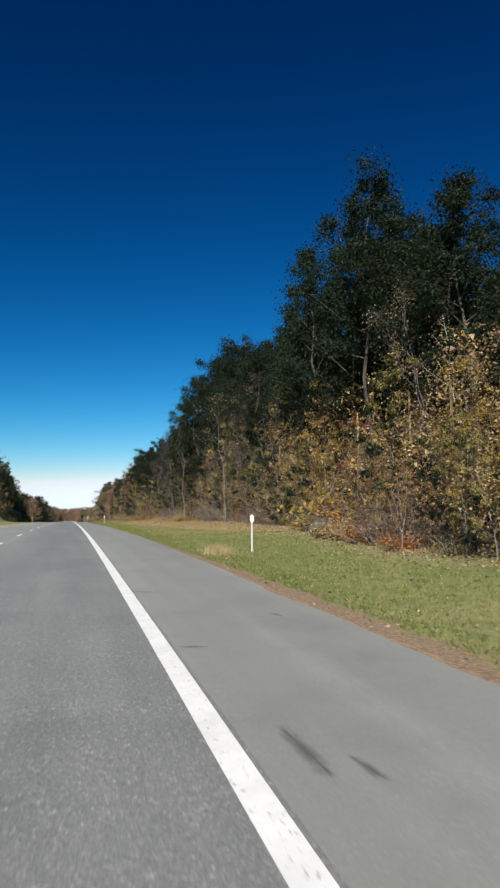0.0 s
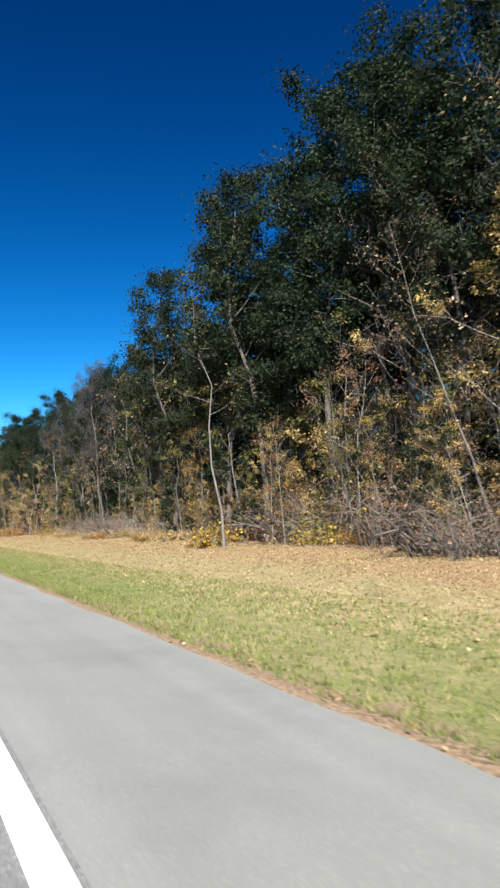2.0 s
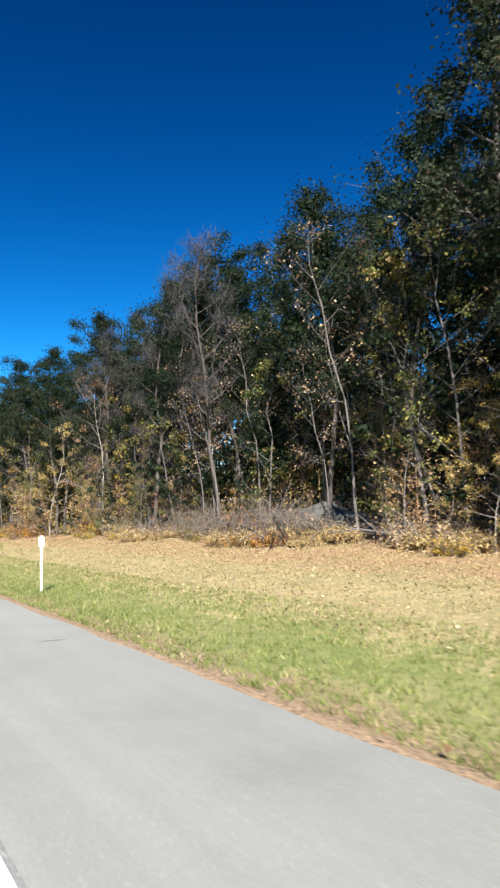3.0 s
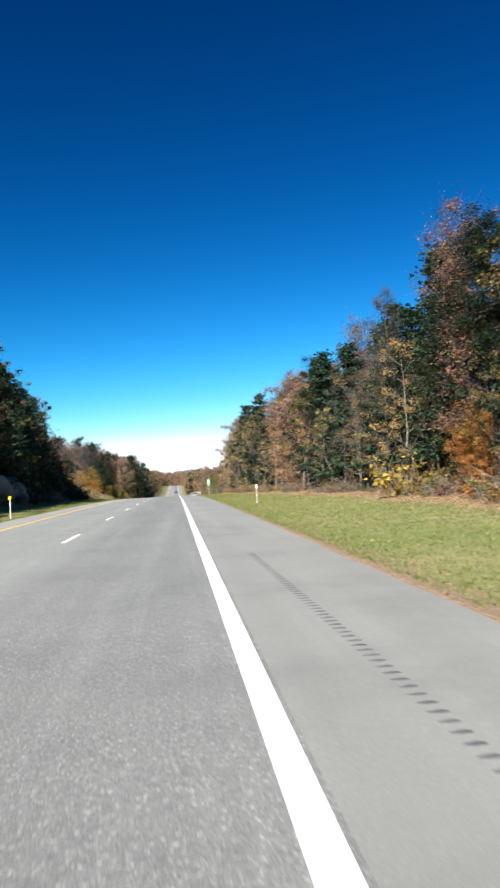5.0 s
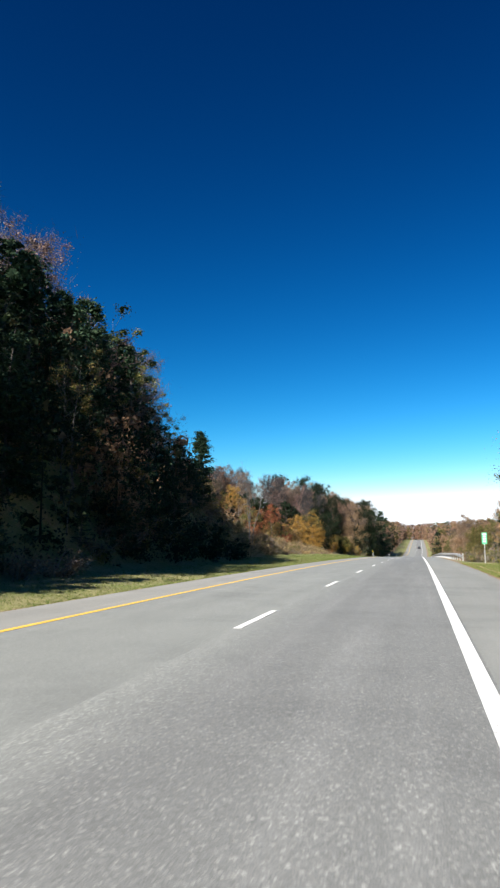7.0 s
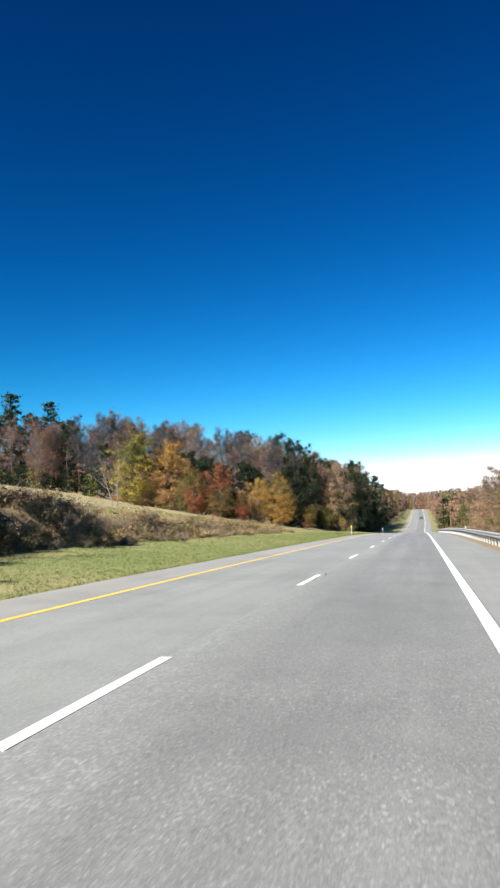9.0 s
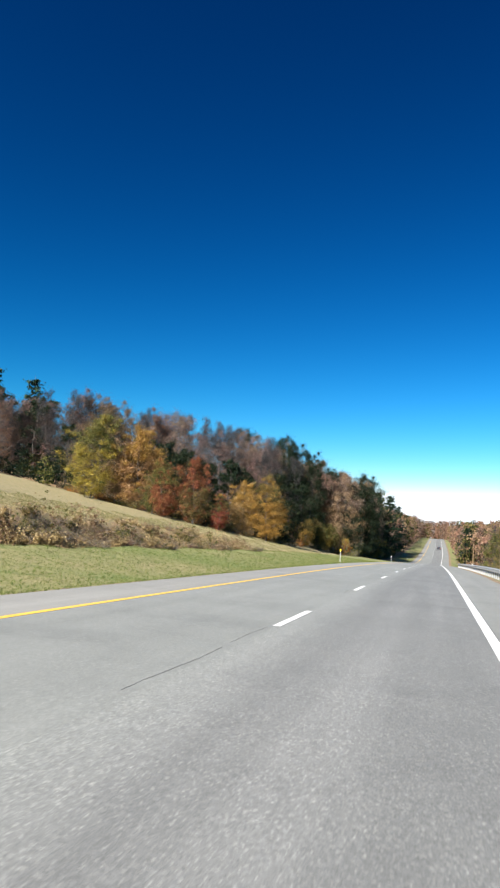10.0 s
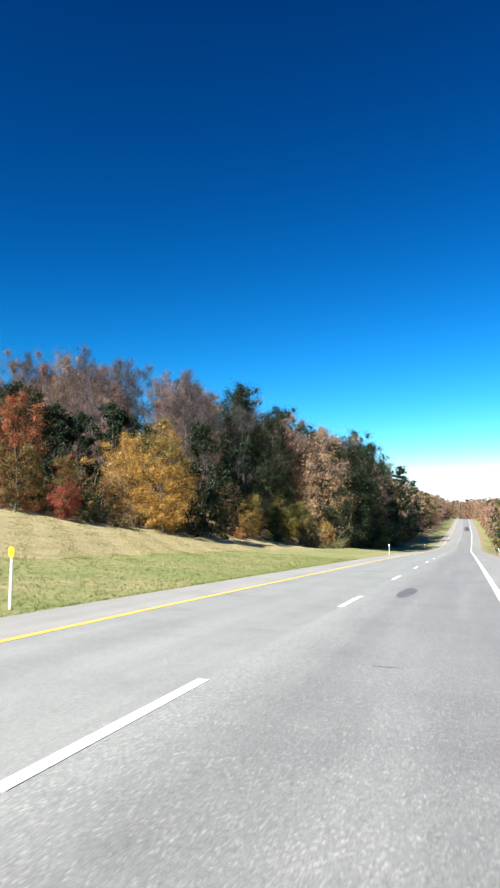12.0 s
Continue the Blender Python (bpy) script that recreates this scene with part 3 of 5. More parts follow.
def conifer(name, seed, height, radius, label, tufts=2600, crown_from=0.12):
    """A pine or spruce: whorls of drooping boughs with needle sprays."""
    rng = np.random.default_rng(seed)
    wood, cen, outs = Soup(), [], []
    ts = np.linspace(0, 1, 7)
    trunk = np.stack([np.cumsum(rng.normal(0, 0.008, 7)) * height, np.cumsum(rng.normal(0, 0.008, 7)) * height, ts * height - 0.2], axis=1)
    trunk[:, :2] -= trunk[0, :2]
    wood.tube(trunk, 0.018 * height * (1 - 0.94 * ts), 7)
    z = crown_from
    while z < 0.97:
        for k in range(int(rng.integers(4, 7))):
            az = rng.uniform(0, 6.28)
            q = (z - crown_from) / (1 - crown_from)
            ln = radius * (1 - q) ** 0.8 * rng.uniform(0.55, 1.15) + 0.25
            p0 = np.array([np.interp(z, ts, trunk[:, k2]) for k2 in range(3)])
            s = np.array([0, 0.5, 1.0])[:, None]
            bough = p0 + np.array([math.cos(az), math.sin(az), 0.12 + 0.5 * q]) * ln * s - np.array([0, 0, 0.16 * ln]) * s ** 2
            wood.tube(bough, 0.012 * height * 0.35 * (1 - q * 0.7) * (1 - 0.85 * s[:, 0]), 3)
            cnt = int(4 + 14 * ln / radius)
            w = rng.uniform(0.2, 1.05, cnt)
            pts = np.stack([np.interp(w, s[:, 0], bough[:, k2]) for k2 in range(3)], axis=1)
            cen.append(pts)
        z += rng.uniform(0.03, 0.055)
    cen = np.concatenate(cen)
    pick = rng.integers(0, len(cen), tufts)
    c = cen[pick] + rng.normal(0, 1, (tufts, 3)) * np.array([0.32, 0.32, 0.14]) * radius * 0.35
    v, f = leaf_tris(c, rng, 0.036 * height ** 0.8, 0.9)
    v2, f2 = leaf_balls(cen[rng.integers(0, len(cen), 130)], radius * rng.uniform(0.09, 0.2, 130), 22, rng, 0.03 * height ** 0.8, 0.4, 0.8)
    f, v = f + [tuple(i + len(v) for i in q) for q in f2], np.concatenate([v, v2])
    thing = tagged(new(name), label, "tree")
    part("trunk", wood.mesh("trunk", BARK_DARK, True), BARK_DARK, thing)
    part("crown", mesh_from("crown", v, f, LEAF["pine"]), LEAF["pine"], thing)
    return thing


def shrub(name, seed, height, radius, leaf, leaves, label, stems=26, skin=None, leaf_len=0.085, cores=0, stout=1.0):
    """Many thin stems from the ground, with loose leaves."""
    rng = np.random.default_rng(seed)
    wood, tips = Soup(), []
    for _ in range(stems):
        a, ln = rng.uniform(0, 6.28), height * rng.uniform(0.5, 1.1)
        root = np.array([math.cos(a), math.sin(a), 0]) * radius * rng.uniform(0, 0.6) - np.array([0, 0, 0.1])
        dv = np.array([math.cos(a) * rng.uniform(0.05, 0.55), math.sin(a) * rng.uniform(0.05, 0.55), rng.uniform(0.55, 1.0)])
        s = np.linspace(0, 1, 4)[:, None]
        st = root + dv * ln * s + np.array([dv[0], dv[1], -0.7]) * ln * 0.35 * s ** 2 + rng.normal(0, 0.05, (4, 3)) * ln * s
        wood.tube(st, np.array([0.022, 0.016, 0.011, 0.004]) * (0.6 + height * 0.3) * stout, 4)
        tips += list(st[1:])
    tips = np.array(tips)
    thing = tagged(new(name), label, "shrub")
    skin = skin or BARK_PALE
    tagged(part("stem_clump", wood.mesh("stem_clump", skin), skin, thing), kind="stuff")
    tw = stems * 9
    c = tips[rng.integers(0, len(tips), tw)]
    v, f = strands(c, c + rng.normal(0, 0.24, (tw, 3)) * height + np.array([0, 0, 0.08]), rng, 0.009)
    tagged(part("twig_spray", mesh_from("twig_spray", v, f, BRUSH_TWIG), BRUSH_TWIG, thing), kind="stuff")
    if leaves:
        c = tips[rng.integers(0, len(tips), leaves)] + rng.normal(0, 0.13, (leaves, 3)) * radius
        c[:, 2] = np.maximum(c[:, 2], 0.04)
        v, f = leaf_tris(c, rng, leaf_len * 1.15)
        if cores:
            cc = tips[rng.integers(0, len(tips), cores)] * np.array([0.9, 0.9, 0.75])
            v2, f2 = leaf_balls(cc, radius * rng.uniform(0.15, 0.3, cores), leaves // cores, rng, leaf_len * 1.15, 0.7, 0.6)
            f = f + [tuple(i + len(v) for i in q) for q in f2]
            v = np.concatenate([v, v2])
        tagged(part("foliage", mesh_from("foliage", v, f, LEAF[leaf]), LEAF[leaf], thing), kind="stuff")
    return thing


def at(x, y, turn=0.0, size=1.0, tall=1.0, sink=0.0):
    x = x + float(bend(y))
    return Matrix.LocRotScale((x, y, land_z(x, y) - sink), Euler((0, 0, turn)), (size, size, size * tall))


class Nursery:
    """First use of a kind places the model itself; later uses place copies."""

    def __init__(self):
        self.models, self.used = {}, set()

    def add(self, key, thing, height):
        self.models.setdefault(key, []).append((thing, height))

    def plant(self, key, x, y, height, rng, group="", label="", tall=1.0, turn=None, which=None):
        thing, h0 = self.models[key][rng.integers(0, len(self.models[key])) if which is None else which]
        m = at(x, y, rng.uniform(0, 6.28) if turn is None else turn, height / h0, tall)
        if thing.name in self.used:
            ob = copy_thing(thing, m @ Matrix.Diagonal([1 / v for v in thing.scale]).to_4x4())
        else:
            self.used.add(thing.name)
            thing.matrix_basis = m
            ob = thing
        return tagged(ob, label, "", group)

    def clear(self):
        """Takes away models that were never planted."""
        for kind in self.models.values():
            for thing, _ in kind:
                if thing.name not in self.used:
                    for o in (*thing.children_recursive, thing):
                        bpy.data.objects.remove(o)

# ---------------------------------------------------------------- ground and road
def wood_edge(y):
    """x of the front of the right-hand woods."""
    return np.interp(y, [-20, 20, 30, 45, 60, 120, 135, 150, 185, 215, 240, 262, 300], [8.5, 9.0, 11.3, 12.3, 13.3, 14.3, 12.5, 10.6, 11.0, 9.6, 8.2, 8.2, 10.5])


def build_ground():
    left = [-3000, -1500, -800, -400, -280, -200, -150, -120, -100, -85, -75, -68, -62, -56, -50, -45, -41, -38, -35, -32]
    xs = left + list(np.arange(-30, -9.7, 0.8)) + [-9.6, -9.4, -9.18, -9.14, 2.43, 2.47, 2.62, 2.85] + list(np.arange(3.2, 16, 0.8)) + list(np.arange(16.5, 30, 2.2)) + [33, 38, 45, 55, 70, 90, 120, 170, 250, 400, 800, 1500, 3000]
    ys = [-1500, -600, -300, -150, -80, -40] + list(np.arange(-20, 470, 1.5)) + list(np.arange(470, 700, 6)) + list(np.arange(700, 1100, 15)) + [1150, 1250, 1400, 1800, 2500, 4000]
    X, Y = np.meshgrid(xs, ys)
    X = X + bend(Y)
    Z = land(X, Y)
    nx, ny = len(xs), len(ys)
    verts = np.stack([X, Y, Z], axis=-1).reshape(-1, 3)
    faces = [(j * nx + i, j * nx + i + 1, (j + 1) * nx + i + 1, (j + 1) * nx + i) for j in range(ny - 1) for i in range(nx - 1)]
    me = mesh_from("ground", verts, faces, GROUND, True)
    x, y = verts[:, 0] - bend(verts[:, 1]), verts[:, 1]
    r, l = x - X_RIGHT, X_LEFT - x
    e = wood_edge(y)
    soil = np.where((r >= 0) & (r < 1.5), np.interp(r / np.interp(y, [12, 26, 55, 90], [1.45, 1.0, 1.1, 1.5]), [0, 0.4, 0.95], [0.85, 0.6, 0.0]), 0.0) + np.where((l >= 0) & (l < 1), np.interp(l, [0, 0.3, 0.7], [0.75, 0.5, 0.0]), 0.0)
    bank = np.clip((l - 5.2) / 2, 0, 1) * np.clip((288 - y) / 10, 0, 1)
    soil = np.maximum(soil, bank * 0.25)
    soil = np.maximum(soil, np.where((l > 9.4) & (l < 12.4) & (y > 283) & (y < 357), 0.62, 0.0))
    litter = np.where(x > 0, np.clip((x - e + np.interp(y, [0, 35, 60, 130, 150], [1.2, 3.2, 7.0, 7.0, 4.5])) / 5.5, 0, 1) * 0.95, 0.0)
    litter = np.where(x > 0, litter * np.interp(r, [45, 110], [1.0, 0.25]), litter)
    litter = np.where((x < 0) & (l > 7) & (y < 290), 0.42 * np.interp(l, [40, 90], [1.0, 0.3]), litter)
    litter = np.where((x < 0) & (l > np.interp(y, [398, 418, 445, 470, 1400], [80, 30, 18, 6, 6])), 0.7, litter)
    dry = np.where(x > 0, np.clip((r - 1.2) / 3, 0, 1) * np.interp(y, [20, 45, 80, 130, 150, 300], [0.1, 0.6, 0.85, 0.85, 0.3, 0.3]), np.clip((l - 8) / 6, 0, 1) * np.interp(y, [285, 300], [0.1, 0.85]))
    for key, val in (("soil", soil), ("litter", litter), ("dry", dry)):
        a = me.attributes.new(key, "FLOAT", "POINT")
        a.data.foreach_set("value", val.astype(np.float32))
    return tagged(new("ground", me), "mown grass verges with dry patches and leaf litter", "ground", "", "structure")


def ribbon(name, x0, x1, material, z_up, thick, y0=-110.0, y1=1000.0, ragged=0.0, label="", category="road", parent=None):
    """A strip along the road that follows its rise and fall, with real thickness."""
    rng = np.random.default_rng(7)
    step = 0.5 if ragged else 4.0
    ys = np.concatenate([np.arange(y0, min(y1, 420), step), np.arange(420, y1 + 1, 8.0)]) if y1 > 420 else np.append(np.arange(y0, y1, step), y1)
    n = len(ys)
    wob = np.convolve(rng.normal(0, 1, n + 8), [0.1, 0.2, 0.4, 0.2, 0.1, 0.1, -0.1, 0.1, 0.1], "valid") * ragged
    z = road_z(ys) + z_up
    a, b = x0 + bend(ys), x1 + wob + bend(ys)
    verts = np.concatenate([np.stack([a, ys, z], 1), np.stack([b, ys, z], 1), np.stack([a, ys, z - thick], 1), np.stack([b + ragged, ys, z - thick], 1)])
    faces = []
    for i in range(n - 1):
        faces += [(i, n + i, n + i + 1, i + 1), (n + i, 3 * n + i, 3 * n + i + 1, n + i + 1), (i, i + 1, 2 * n + i + 1, 2 * n + i)]
    ob = new(name, mesh_from(name, verts, faces, material))
    if parent:
        ob.parent = parent
        return ob
    return tagged(ob, label, category, "", "structure")


def on_road(x, y, turn=0.0, lift=0.0):
    g = float(np.interp(y, GRADE_Y, GRADE))
    return Matrix.Translation((x + float(bend(y)), y, float(road_z(y)) + lift)) @ Matrix.Rotation(math.atan(g), 4, "X") @ Matrix.Rotation(turn, 4, "Z")


def blot(name, seed, length, width, material):
    """A thin, ragged flat patch, a few millimetres thick."""
    rng = np.random.default_rng(seed)
    n = 18
    ang = np.linspace(0, 2 * np.pi, n, endpoint=False)
    rr = 1 + np.convolve(rng.normal(0, 0.25, n), [0.25, 0.5, 0.25], "same")
    ring = np.stack([np.cos(ang) * width / 2 * rr, np.sin(ang) * length / 2 * rr, np.full(n, 0.004)], 1)
    low = ring * np.array([1.02, 1.02, 0])
    verts = np.concatenate([ring, low, [(0, 0, 0.004), (0, length * 0.25, 0.004), (0, -length * 0.25, 0.004)]])
    hub = [2 * n + (1 if 3 < i < 6 else 2 if 12 < i < 15 else 0) for i in range(n)]
    faces = [(i, (i + 1) % n, hub[i]) for i in range(n)] + [(i, hub[i], hub[i - 1]) for i in range(n) if hub[i] != hub[i - 1]] + [(i, n + i, n + (i + 1) % n, (i + 1) % n) for i in range(n)]
    me = mesh_from(name, verts, faces, material)
    me.attributes.new("thick", "FLOAT", "POINT").data.foreach_set("value", np.array([0.0] * (2 * n) + [0.9] * 3, np.float32))
    return me


ground = build_ground()
right_lane = ribbon("right_lane", X_LANE, 0.12, LANE, 0.0, 0.15, label="coarse grey worn asphalt driving lane", category="road")
passing_lane = ribbon("passing_lane", X_LANE - 3.78, X_LANE, PASSING, 0.0, 0.15, label="pale grey worn asphalt passing lane", category="road")
right_shoulder = ribbon("right_shoulder", 0.12, X_RIGHT, SHOULDER, 0.0, 0.15, ragged=0.05, label="smooth pale grey asphalt shoulder with tar smears", category="road")
left_shoulder = ribbon("left_shoulder", X_LEFT, X_LANE - 3.78, LEFT_SHOULDER, 0.0, 0.15, label="narrow pale asphalt shoulder beside the grass", category="road")
ribbon("edge_line", -0.105, 0.082, WHITE_LINE, 0.005, 0.004, parent=right_lane)
ribbon("yellow_line", X_YELLOW - 0.075, X_YELLOW + 0.075, YELLOW_LINE, 0.005, 0.004, parent=passing_lane)
dash_mesh = mesh_of(box_bm(0.135, 3.28, 0.004, (0, -1.64, 0.003)), "lane_dash", WHITE_LINE)
for k in range(-3, 74):
    d = part("lane_dash", dash_mesh, WHITE_LINE, right_lane)
    d.matrix_basis = on_road(X_LANE, 6.95 + 12.192 * k) @ Matrix.Diagonal((1, 1.1 if k == 28 else 1.0, 1, 1))
# rumble strip: flat dark ovals stand in for the shade inside milled grooves
groove = blot("groove", 3, 0.07, 0.115, TAR_AND_GROOVE_SHADE)
for k in range(205):
    part("groove", groove, TAR_AND_GROOVE_SHADE, right_shoulder).matrix_basis = on_road(float(np.interp(119.6 + 0.18 * k, [120, 146, 156.6], [1.02, 1.0, 0.88])), 119.6 + 0.18 * k)
smears = [blot("tar_smear", 40 + i, 1.0, 0.22, STAIN) for i in range(4)]
smear_spots = ((0.44, 4.2, 0.02, 1.3, 0.9), (0.69, 3.85, 0.1, 0.5, 0.6), (1.73, 9.3, 0.3, 0.35, 0.5), (0.3, 7.44, 1.3, 0.4, 0.6), (0.29, 12.25, 1.2, 0.6, 0.7), (1.87, 94.45, 1.4, 0.4, 0.7), (-1.87, 349.8, 1.5, 0.5, 0.7), (-3.79, 193.2, 0.3, 0.8, 1.0), (-1.84, 188.3, 0.1, 0.7, 0.8), (-3.5, 275.4, 0.1, 1.4, 0.5), (-8.75, 375.6, 0.2, 0.9, 0.8), (1.6, 40.5, 0.4, 0.3, 0.5), (1.45, 58.0, 0.2, 0.4, 0.6), (0.7, 30.0, 0.9, 0.5, 0.6), (1.2, 99.0, 0.3, 0.3, 0.8))
for i, (x, y, turn, ln, wd) in enumerate(smear_spots):
    o = part("tar_smear", smears[i % 4], STAIN, right_shoulder if x > 0.12 else (right_lane if x > X_LANE else passing_lane))
    o.matrix_basis = on_road(x, y, turn) @ Matrix.Diagonal((wd, ln, 1, 1))
part("tar_patch", blot("tar_patch", 47, 4.2, 0.5, TAR_AND_GROOVE_SHADE), TAR_AND_GROOVE_SHADE, right_lane).matrix_basis = on_road(-2.57, 363.2, -0.02)
for i, (y0, y1) in enumerate(((290.2, 293.4), (293.9, 296.2), (306.5, 309.0), (316.0, 318.8), (319.3, 321.0), (328.5, 331.5))):
    r = np.random.default_rng(60 + i)
    ys = np.arange(y0, y1, 0.12)
    cx = X_LANE - 0.12 + np.cumsum(r.normal(0, 0.006, len(ys)))
    wd = 0.003 + 0.006 * np.abs(np.sin(ys * 2.1)) * r.uniform(0.3, 1, len(ys))
    z = road_z(ys) + 0.004
    n = len(ys)
    crack = np.concatenate([np.stack([cx - wd, ys, z], 1), np.stack([cx + wd, ys, z], 1), np.stack([cx - wd, ys, z - 0.003], 1), np.stack([cx + wd, ys, z - 0.003], 1)])
    part("joint_crack", mesh_from("joint_crack", crack, [q for k in range(n - 1) for q in ((k, n + k, n + k + 1, k + 1), (n + k, 3 * n + k, 3 * n + k + 1, n + k + 1), (k, k + 1, 2 * n + k + 1, 2 * n + k))], CRACK), CRACK, passing_lane)

# ---------------------------------------------------------------- models of the plants
N = Nursery()
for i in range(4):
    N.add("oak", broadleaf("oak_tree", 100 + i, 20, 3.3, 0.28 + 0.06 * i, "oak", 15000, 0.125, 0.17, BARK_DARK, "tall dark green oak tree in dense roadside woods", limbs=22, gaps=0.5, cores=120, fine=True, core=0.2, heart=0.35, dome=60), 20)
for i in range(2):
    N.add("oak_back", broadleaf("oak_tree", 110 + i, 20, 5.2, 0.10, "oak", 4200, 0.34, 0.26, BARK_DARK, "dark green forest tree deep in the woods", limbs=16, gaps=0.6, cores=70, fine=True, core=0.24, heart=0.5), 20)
for i, c in enumerate(("olive", "ochre", "yellow", "russet", "olive", "ochre")):
    N.add("sapling", broadleaf("sapling" if c == "olive" else "young_maple", 120 + i, 8, 2.1, 0.14, c, 3000 if c == "ochre" else 1700, 0.088, 0.05, BARK_PALE if i % 2 else BARK_GREY, "slender young tree with sparse " + c.replace("olive", "olive-green") + " autumn leaves", limbs=17, gaps=1.0, twigs=260, lean=((i % 3 - 1) * 0.05, 0.04), cores=46, core=0.16), 8)
for i in range(2):
    N.add("green_sapling", broadleaf("young_oak", 130 + i, 9, 2.5, 0.12, "oak", 2600, 0.125, 0.07, BARK_GREY, "young leafy dark green tree in undergrowth", limbs=17, gaps=1.2, mixed=("olive", 0.35), cores=44, core=0.19, heart=0.6), 9)
N.add("red_tree", broadleaf("red_maple", 135, 9, 2.3, 0.25, "red", 1500, 0.12, 0.07, BARK_GREY, "slim maple with dark red leaves", limbs=15, gaps=1.0, cores=36, core=0.17), 9)
for i in range(3):
    N.add("grey_tree", broadleaf("bare_tree", 140 + i, 14, 2.7, 0.25, ("mauve", "russet", "ochre")[i], 1100, 0.10, 0.10, BARK_GREY, "thin grey half-bare tree with fading leaves", limbs=22, gaps=0.5, twigs=1100, cores=50, core=0.16), 14)
for i in range(3):
    N.add("leaning", broadleaf("leaning_tree", 150 + i, 13, 2.4, 0.42, ("olive", "dry", "russet")[i], 300, 0.13, 0.062, BARK_GREY, "leaning grey-barked thin tree at the wood's edge", limbs=10, gaps=0.8, twigs=130, lean=(-0.05, (0.22, 0.14, 0.28)[i])), 13)
N.add("birch", broadleaf("birch_tree", 155, 11, 1.8, 0.5, "yellow", 160, 0.12, 0.08, BARK_BIRCH, "slim white-barked birch with few leaves", limbs=8, twigs=200), 11)
for i, (c, mx) in enumerate((("yellow", ("olive", 0.25)), ("yellow", ("olive", 0.5)), ("orange", ("yellow", 0.3)), ("red", ("olive", 0.35)), ("olive", ("red", 0.45)), ("olive", None), ("salmon", ("mauve", 0.3)), ("oak", None), ("ochre", ("yellow", 0.4)))):
    nm = ("bright yellow", "yellow and olive", "orange and yellow", "red and olive", "green and red", "olive-green", "pinkish russet", "deep green", "pale gold")[i]
    N.add("maple%d" % i, broadleaf("maple_tree", 160 + i, 14, 5.2, 0.04, c, 26000, 0.125, 0.15, BARK_GREY, "full-crowned maple with " + nm + " autumn leaves", limbs=24, gaps=0.3, mixed=mx, cores=210, fine=True, core=0.165, heart=0.45, dome=150), 14)
for i in range(3):
    N.add("mauve", broadleaf("forest_tree", 170 + i, 18, 4.6, 0.08, ("russet", "mauve", "mauve")[i], 12500, 0.112, 0.16, BARK_GREY, "tall half-bare russet-grey forest tree", limbs=22, gaps=0.3, twigs=2600, cores=190, fine=True, core=0.15, heart=0.3, dome=130), 18)
for i in range(2):
    N.add("bare_tall", broadleaf("forest_tree", 174 + i, 19, 3.2, 0.32, "oak", 600, 0.13, 0.17, BARK_DARK, "tall nearly leafless grey-brown forest tree with fine twigs", limbs=26, gaps=0.3, twigs=3800, cores=60, fine=True, core=0.14), 19)
for i in range(2):
    N.add("pine", conifer("pine_tree", 180 + i, 18, 4.2, "tall dark pine with layered boughs", 5200), 18)
N.add("spruce", conifer("spruce_tree", 183, 10, 2.6, "dense dark young conifer on the bank", 2200, 0.04), 10)
N.add("dead", broadleaf("dead_tree", 185, 8, 2.8, 0.16, "dry", 0, 0.1, 0.09, BARK_PALE, "bare whitish dead tree standing in the meadow", limbs=20, twigs=420, stems=2), 8)
N.add("bare_clump", broadleaf("bare_tree", 186, 13, 2.0, 0.35, "dry", 60, 0.15, 0.085, BARK_GREY, "clump of tall leafless grey stems", limbs=9, twigs=420, stems=4, narrow=0.6), 13)
for i in range(3):
    N.add("brush", shrub("brush", 190 + i, 1.7, 1.3, ("dry", "russet", "olive")[i], 380, "tangled grey-brown brush with dry leaves", 34, cores=8), 1.7)
N.add("brush_pile", shrub("brush_pile", 198, 2.6, 2.4, "russet", 620, "tangled heap of grey dead branches with dry leaves", 90, BARK_GREY, stout=0.7), 2.6)
N.add("fern", shrub("fern", 199, 1.0, 0.85, "fern", 1500, "dry golden-tan fern clump before the woods", 12, None, 0.065, cores=14, stout=0.4), 1.0)
N.add("yellow_shrub", shrub("shrub", 195, 1.2, 0.9, "yellow", 620, "low shrub with yellow leaves", 20, cores=6), 1.2)
N.add("orange_shrub", shrub("shrub", 196, 1.4, 1.0, "orange", 620, "low shrub with orange-brown leaves", 20, cores=6), 1.4)
N.add("green_shrub", shrub("shrub", 197, 2.0, 1.3, "olive", 800, "low leafy olive-green shrub at the trees", 24, None, 0.11, cores=12), 2.0)

# ---------------------------------------------------------------- right-hand woods
rng = np.random.default_rng(11)


def canopy(y):
    """Height of the tree tops above the ground on the right."""
    return np.interp(y, [0, 20, 26, 31, 38, 46, 50, 58, 63, 68, 76, 82, 88, 94, 99, 106, 124, 137, 154, 160, 168, 177, 186, 194, 215, 250, 290, 320],
                     [9, 11.5, 13.4, 15.2, 15.2, 14.2, 14.2, 16, 17.5, 16, 18.5, 18, 16.5, 15, 14.6, 15.2, 15.9, 14.8, 13.6, 13.2, 12.6, 11.9, 11.6, 11.5, 12.5, 13.2, 13, 10])


